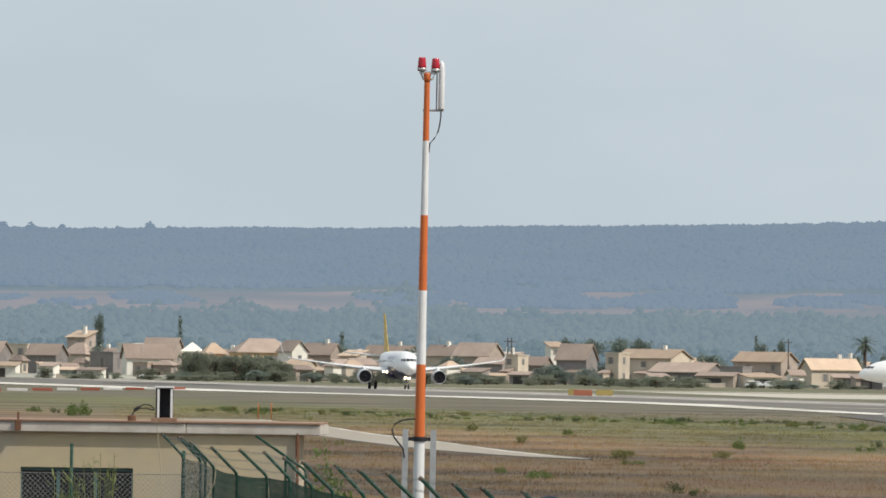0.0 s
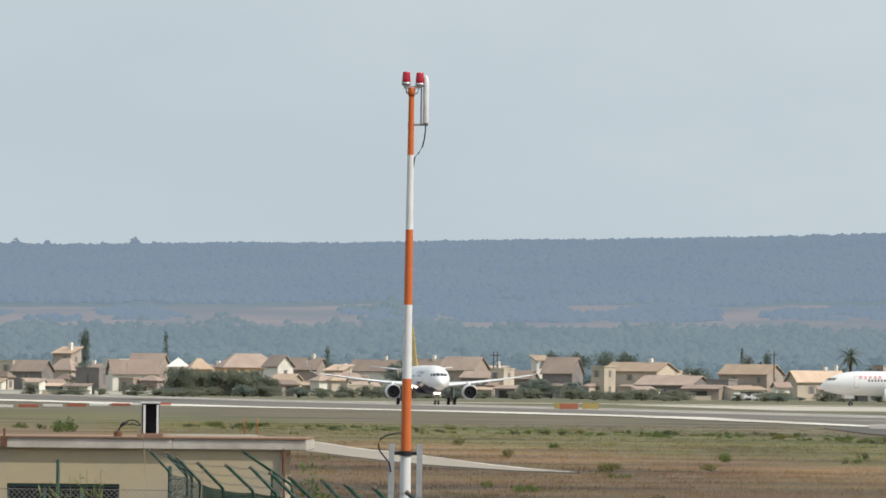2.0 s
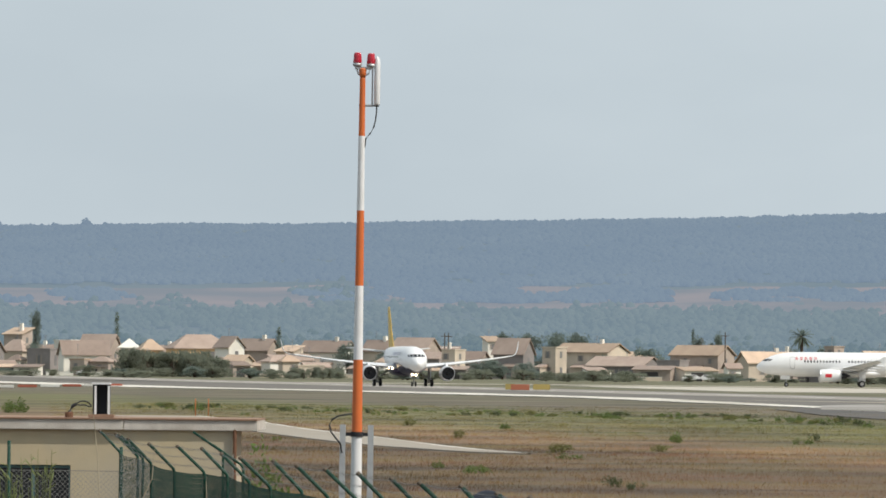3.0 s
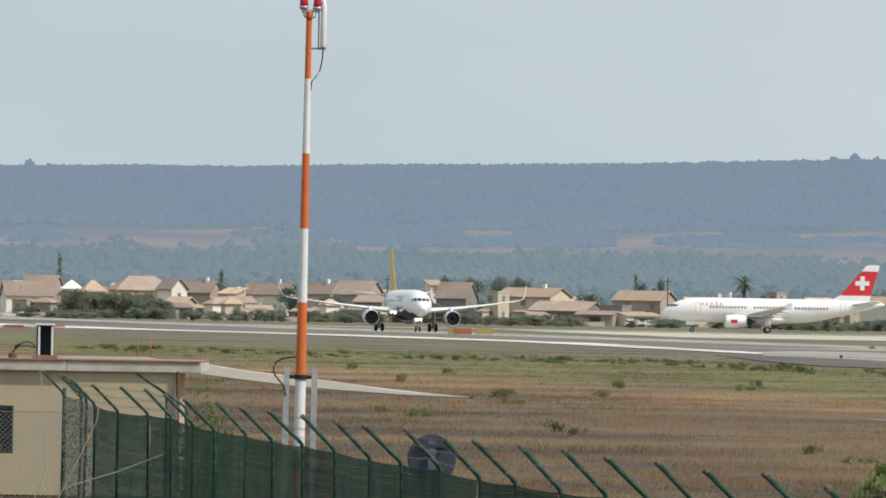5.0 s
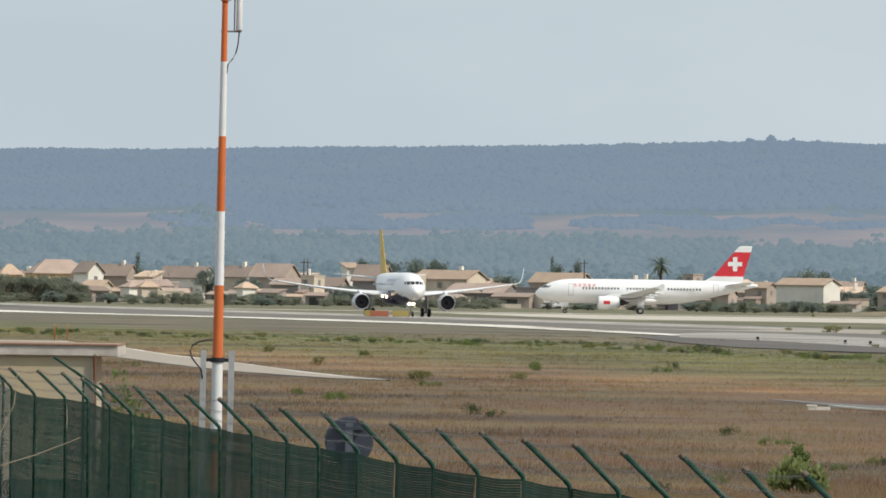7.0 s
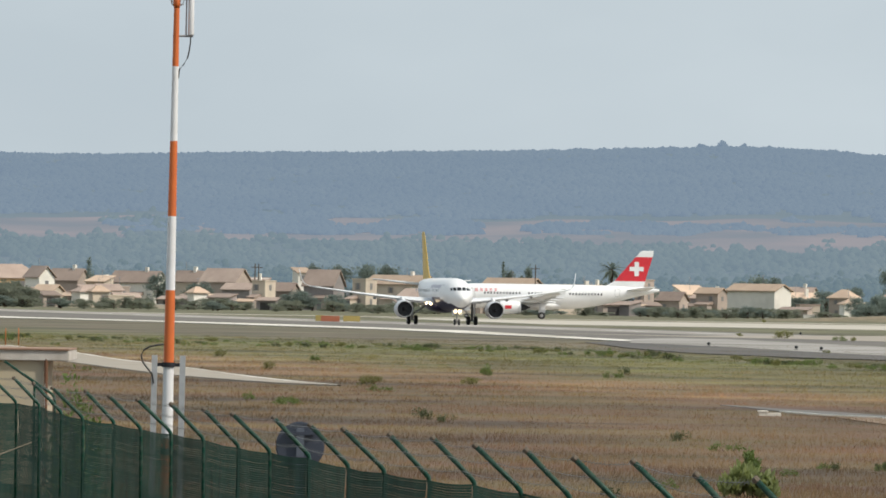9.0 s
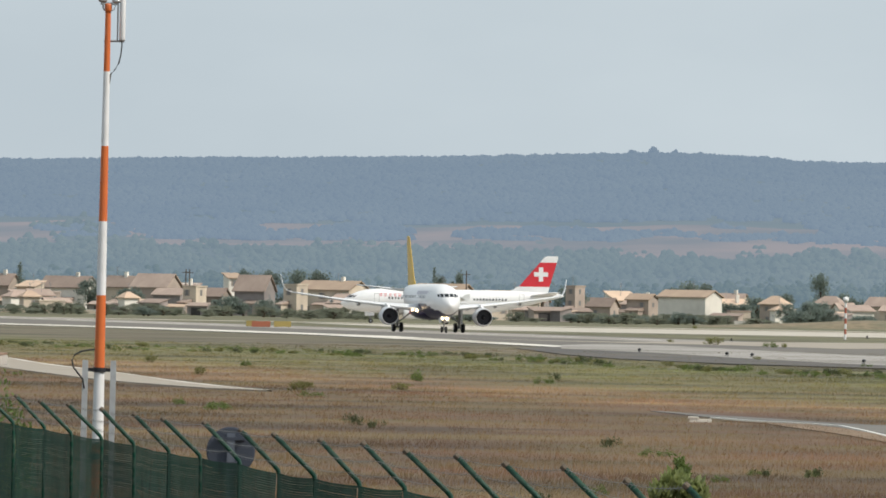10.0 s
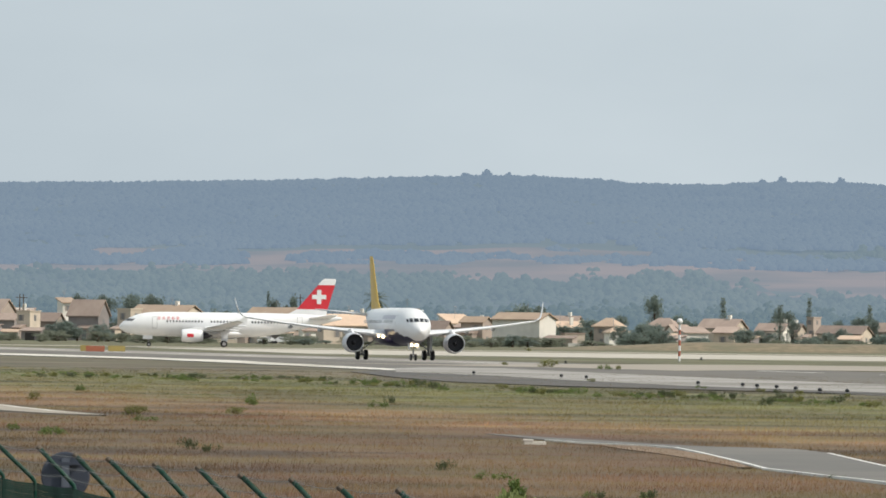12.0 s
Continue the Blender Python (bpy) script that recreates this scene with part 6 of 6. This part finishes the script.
def plant_trees():
    rnd = random.Random(17)
    protos = [make_tree("tree", "rounded grey-green tree among the village houses", 6.0, 6.0, 1),
              make_tree("tree", "broad dark pine among the village houses", 7.0, 8.0, 2),
              make_tree("tree", "slim dark cypress among the village houses", 9.0, 2.0, 3, True, 900, 0.32),
              make_tree("tree", "low dark bushy tree in front of the village", 3.2, 6.0, 4, False, 2400, 0.34, True)]
    first = [True] * 4

    def put(kind, x, y, w, h):
        if first[kind]:
            o, first[kind] = protos[kind], False
            o.matrix_basis = pose(x, y, 0)
        else:
            o = copy_thing(protos[kind], pose(x, y, 0, 0, 0, rnd.uniform(0, 360)))
        size = ((6.0, 6.0), (8.0, 7.0), (2.0, 9.0), (6.0, 3.2))[kind]
        o.scale = (w / size[0], w / size[0], h / size[1])

    rows = (  # kind, centre and top, half the width in metres, distance
        (2, (-108.93, 13.85), 1.2, 2740), (1, (-131.24, 15.71), 2.6, 2800), (2, (-69.12, 10.74), 1.3, 2690), (1, (-11.40, 10.99), 5, 2750),
        (1, (-5.06, 11.21), 5, 2750), (0, (-19.38, 4.67), 4.6, 2520), (0, (-11.01, 3.93), 3.2, 2530), (0, (16.78, 7.84), 5, 2720),
        (0, (29.19, 10.77), 2.6, 2700), (2, (27.49, 11.12), 0.9, 2690), (0, (33.64, 11.74), 2.4, 2740),
        (0, (88.37, 10.17), 5.5, 2760), (1, (83.83, 8.39), 4, 2700), (0, (96.60, 3.45), 3.4, 2300), (0, (102.91, 5.46), 3.6, 2360),
        (0, (121.09, 4.30), 2.7, 2360), (0, (111.73, 2.80), 3.6, 2350), (0, (153.62, 9.78), 4.5, 2800), (2, (139.19, 11.25), 1.6, 2800),
        (2, (157.33, 11.37), 1.4, 2750), (2, (171.78, 9.94), 1.4, 2750), (0, (140.56, 4.06), 3.4, 2400), (0, (152.34, 3.39), 2.6, 2400),
        (0, (92.35, 5.13), 4, 2600), (0, (96.18, 4.92), 3.6, 2600), (0, (104.74, 5.15), 3, 2560),
        (0, (100.05, 5.44), 3.6, 2330), (0, (96.25, 3.10), 3.2, 2320), (0, (103.95, 4.02), 3.0, 2340), (0, (110.39, 2.42), 3.4, 2330), (0, (76.08, 2.65), 2.6, 2420), (0, (79.42, 1.76), 2.2, 2420), (0, (58.54, 1.85), 3.0, 2430),
        (0, (62.72, 1.21), 3.0, 2430), (0, (53.78, 1.29), 3.0, 2430), (0, (-18.38, 3.86), 2.6, 2520), (0, (-15.89, 2.91), 2.2, 2520), (0, (-51.87, 1.79), 2.4, 2500), (1, (0.03, 11.28), 4.5, 2760), (1, (-17.55, 11.24), 3.6, 2760),
        (0, (120.29, 4.65), 2.6, 2330), (0, (133.12, 2.98), 3.4, 2330), (0, (111.39, 2.48), 3.6, 2330), (0, (147.99, 3.86), 3.2, 2330), (2, (147.55, 9.56), 1.8, 2700), (1, (127.12, 13.16), 4.0, 2900), (1, (97.27, 9.94), 4.5, 2900))
    for kind, (x, z), half, dist in rows:
        put(kind, x, dist, half * 2, max(2.0, z))
    # the dense dark hedge of pines
    for k in range(16):
        x0, z0 = -96.96, 5.87
        x1, z1 = -76.85, 5.67
        f = k / 15
        put(3, x0 + (x1 - x0) * f, 2500 + rnd.uniform(-25, 25), rnd.uniform(5, 8), z0 + rnd.uniform(-0.9, 0.3) - 1.3 * max(0, f - 0.75) * 4)
    # low growth along the airfield's far edge
    for k in range(190):
        f = rnd.random()
        x = -125 + 340 * f
        put(3 if k % 7 else 0, x, rnd.uniform(2300, 2540), rnd.uniform(3.0, 8.0), rnd.uniform(0.8, 2.5))
    # taller growth between and behind the houses
    for k in range(84):
        x = rnd.uniform(-165, 260)
        put(rnd.choice((0, 1, 0)), x, rnd.uniform(2600, 3050), rnd.uniform(4, 10), rnd.uniform(4.0, 8.5))
    x, z = 52.59, 13.03
    make_palm(x, 2680, z * 1.12)


plant_trees()


# ---- smaller things on the airfield and by the village ----
SIGN_RED = material("red_sign_face", (0.40, 0.13, 0.07), 0.6, grain=(0.34, 0.12, 0.07), grain_scale=3)
SIGN_YELLOW = material("yellow_sign_face", (0.38, 0.29, 0.09), 0.6, grain=(0.33, 0.26, 0.09), grain_scale=3)
ORANGE_STAKE = material("orange_stake_paint", (0.50, 0.17, 0.05), 0.6, grain=(0.42, 0.14, 0.05), grain_scale=4)
CAR_WHITE = material("white_car_paint", (0.75, 0.75, 0.74), 0.3, grain=(0.68, 0.68, 0.68), grain_scale=1)
BANK = material("dry_bank_grass", (0.23, 0.18, 0.115), 0.95, grain=(0.14, 0.115, 0.07), grain_scale=0.6, grain_mix=0.8, stain=(0.12, 0.12, 0.075), stain_scale=0.12, stain_mix=0.8, bump=0.6, bump_scale=1.5)
MARK_RED = material("faded_red_marker", (0.36, 0.10, 0.06), 0.8, grain=(0.30, 0.09, 0.06), grain_scale=0.3)


def make_taxi_sign(x, y, w, mat, label):
    o = thing("taxiway_sign", (x, y, 0), label, "airfield sign", "airfield signs")
    part("panel", boxed(-w / 2, w / 2, -0.12, 0.12, 0.12, 0.85, 0.03), mat, o)
    for k in (-0.35, 0.35):
        part("leg", boxed(k * w - 0.04, k * w + 0.04, -0.04, 0.04, -0.05, 0.12, 0.005), STRUT_METAL, o)


make_taxi_sign(-6.99, 1477.6, 2.4, SIGN_RED, "red airfield direction sign beside the runway")
make_taxi_sign(-8.42, 1498.9, 1.2, SIGN_YELLOW, "yellow airfield direction sign beside the runway")
make_taxi_sign(-4.30, 1497.1, 2.2, SIGN_YELLOW, "yellow airfield direction sign beside the runway")

for x, y in ((-24.46, 744.2), (-23.70, 746.7)):
    o = thing("marker_stake", (x, y, -0.06), "thin orange marker stake in the grass", "marker stake", "marker stakes")
    part("stake", lathe([(0, 0.035), (1.1, 0.035), (1.13, 0.01)], "Z", 10), ORANGE_STAKE, o, "", True)


def make_edge_light(x, y):
    o = thing("runway_edge_light", (x, y, 0), "small dark runway edge light on a short stem", "edge light", "runway edge lights")
    part("base", lathe([(-0.05, 0.20), (0.03, 0.20), (0.06, 0.12)], "Z", 12), DARK_METAL, o)
    part("stem", lathe([(0.06, 0.04), (0.12, 0.04)], "Z", 8), STRUT_METAL, o)
    part("lamp_head", lathe([(0.12, 0.08), (0.15, 0.13), (0.25, 0.13), (0.31, 0.07), (0.32, 0.02)], "Z", 12), DARK_METAL, o, "dark domed lamp head", True)


for x, y in ((25.3, 900), (30.6, 857), (31.9, 842), (36.5, 767), (38.6, 750), (38.9, 738), (39.5, 726), (39.7, 708), (40.2, 691), (41.3, 682), (44.7, 1239), (71.6, 1496)):
    make_edge_light(x, y)


def make_beacon():
    x, y = 64.11, 1395.1
    o = thing("light_mast", (x, y, 0), "red and white banded post with a white globe", "light mast")
    h = 4.5
    for k in range(7):
        part("band", lathe([(k * h / 7, 0.14), ((k + 1) * h / 7, 0.14)], "Z", 14, False), MAST_WHITE if k % 2 == 0 else MARK_RED, o, "", True)
    part("globe", lathe([(h, 0.14), (h + 0.08, 0.3), (h + 0.35, 0.38), (h + 0.6, 0.3), (h + 0.72, 0.08)], "Z", 18), MAST_WHITE, o, "white globe", True)


make_beacon()

# low red and white barrier boards short of the runway
x0, y0 = -76.12, 1329.4
x1, y1 = -61.41, 1569.4
for k in range(9):
    f0, f1 = k / 9, (k + 0.97) / 9
    o = thing("barrier_board", (x0 + (x1 - x0) * (f0 + f1) / 2, y0 + (y1 - y0) * (f0 + f1) / 2, 0), "low faded red barrier board on the grass" if k % 2 == 0 else "low white barrier board on the grass", "barrier", "barrier boards")
    half = (x1 - x0) / 18 * 1.5
    part("board", boxed(-half, half, -0.15, 0.15, -0.05, 0.28, 0.04), MARK_RED if k % 2 == 0 else PAINT_WHITE, o)


def make_bank():
    bm = bmesh.new()
    xs = np.linspace(73.30, 330, 90)
    prof = ((-14, -0.2), (-9, 0.7), (-4, 1.35), (1, 1.6), (6, 1.4), (14, -0.2))
    rings = []
    for i, x in enumerate(xs):
        k = min(1, (i + 0.3) / 12) * (1 + 0.18 * noise.noise((x * 0.05, 0, 0)))
        rings.append([(float(x), 2250 + dy + 3 * noise.noise((x * 0.03, 3, 0)), z * k if z > 0 else z) for dy, z in prof])
    skin(bm, rings, closed=False, caps=False)
    tagged(part("grass_bank", bm, BANK, smooth=True), "long low bank of dry tan grass", kind="structure")


make_bank()


def make_car(x, y, rz):
    o = thing("car", (x, y, 0), "small white car parked by the village", "car", "parked cars", rz=rz)
    bm = bmesh.new()
    prof = ((-2.0, 0.35), (-2.05, 0.75), (-1.3, 0.92), (-0.7, 1.42), (0.9, 1.45), (1.6, 0.98), (2.0, 0.85), (2.05, 0.35))
    skin(bm, [[(px, w * (1 - 0.12 * (pz > 1.1)), pz) for px, pz in prof] for w in (-0.85, 0.85)])
    part("body", bm, CAR_WHITE, o)
    for s in (-1, 1):
        part("side_window", boxed(-0.65, 0.95, s * 0.80 - 0.03, s * 0.80 + 0.03, 1.0, 1.33), HOUSE_GLASS, o)
        for px in (-1.25, 1.25):
            w = part("wheel", lathe([(-0.1, 0.1), (-0.1, 0.3), (0.1, 0.3), (0.1, 0.1)], "Y", 14), RUBBER, o)
            w.location = (px, s * 0.8, 0.31)


for x, y, rz in ((25.10, 2480.0, 5), (28.38, 2480.0, -4), (-121.62, 2540.0, 3), (-107.92, 2540.0, 2)):
    make_car(x, y, rz)


def make_pole(x, y, h):
    o = thing("utility_pole", (x, y, 0), "wooden utility pole by the houses", "utility pole", "utility poles")
    part("pole", lathe([(-0.2, 0.16), (h, 0.11)], "Z", 8), BARK, o)
    part("crossarm", boxed(-0.9, 0.9, -0.06, 0.06, h - 0.9, h - 0.75, 0.01), BARK, o)


for (x, h), d in (((33.84, 10.97), 2600), ((-29.95, 10.44), 2650), ((-29.44, 10.44), 2680)):
    make_pole(x, d, h)


o = thing("culvert_head", (12.17, 362.4, -0.06), "small white concrete culvert head beside the road", "culvert head")
part("block", boxed(-0.4, 0.3, -0.2, 0.2, 0, 0.12, 0.02), BLEACHED, o)
part("cap", boxed(-0.44, -0.1, -0.22, 0.22, 0.12, 0.19, 0.02), BLEACHED, o, "bleached cap slab")


# ---- what moves ----
def motions():
    # the departing airliner gathers speed along the runway's centre line
    rows = []
    for k in range(25):
        t = k * 0.5
        s = 1785.07 - 26.514 * t - 1.17127 * t * t
        rows.append((t, pose(RUN_X - math.sin(RUN) * s, math.cos(RUN) * s, 0.005, 0, 0, math.degrees(RUN) + 0.4)))
    walk(departing, rows)
    # the other one taxies across behind it, its wheels turning
    walk(crossing, [(k * 0.5, pose(crossing_x(k * 0.5), 1942, 0.005, 0, 0, -90)) for k in range(25)])
    for tyre in crossing.children_recursive:
        if tyre.name.startswith("wheel"):
            x, y, r = tyre.matrix_basis.translation
            turns = []
            for k in range(61):
                t = k * 0.2
                roll = (crossing_x(0) - crossing_x(t)) / r
                turns.append((t, Matrix.Translation((x, y, r)) @ Matrix.Rotation(roll, 4, "X")))
            walk(tyre, turns)


motions()
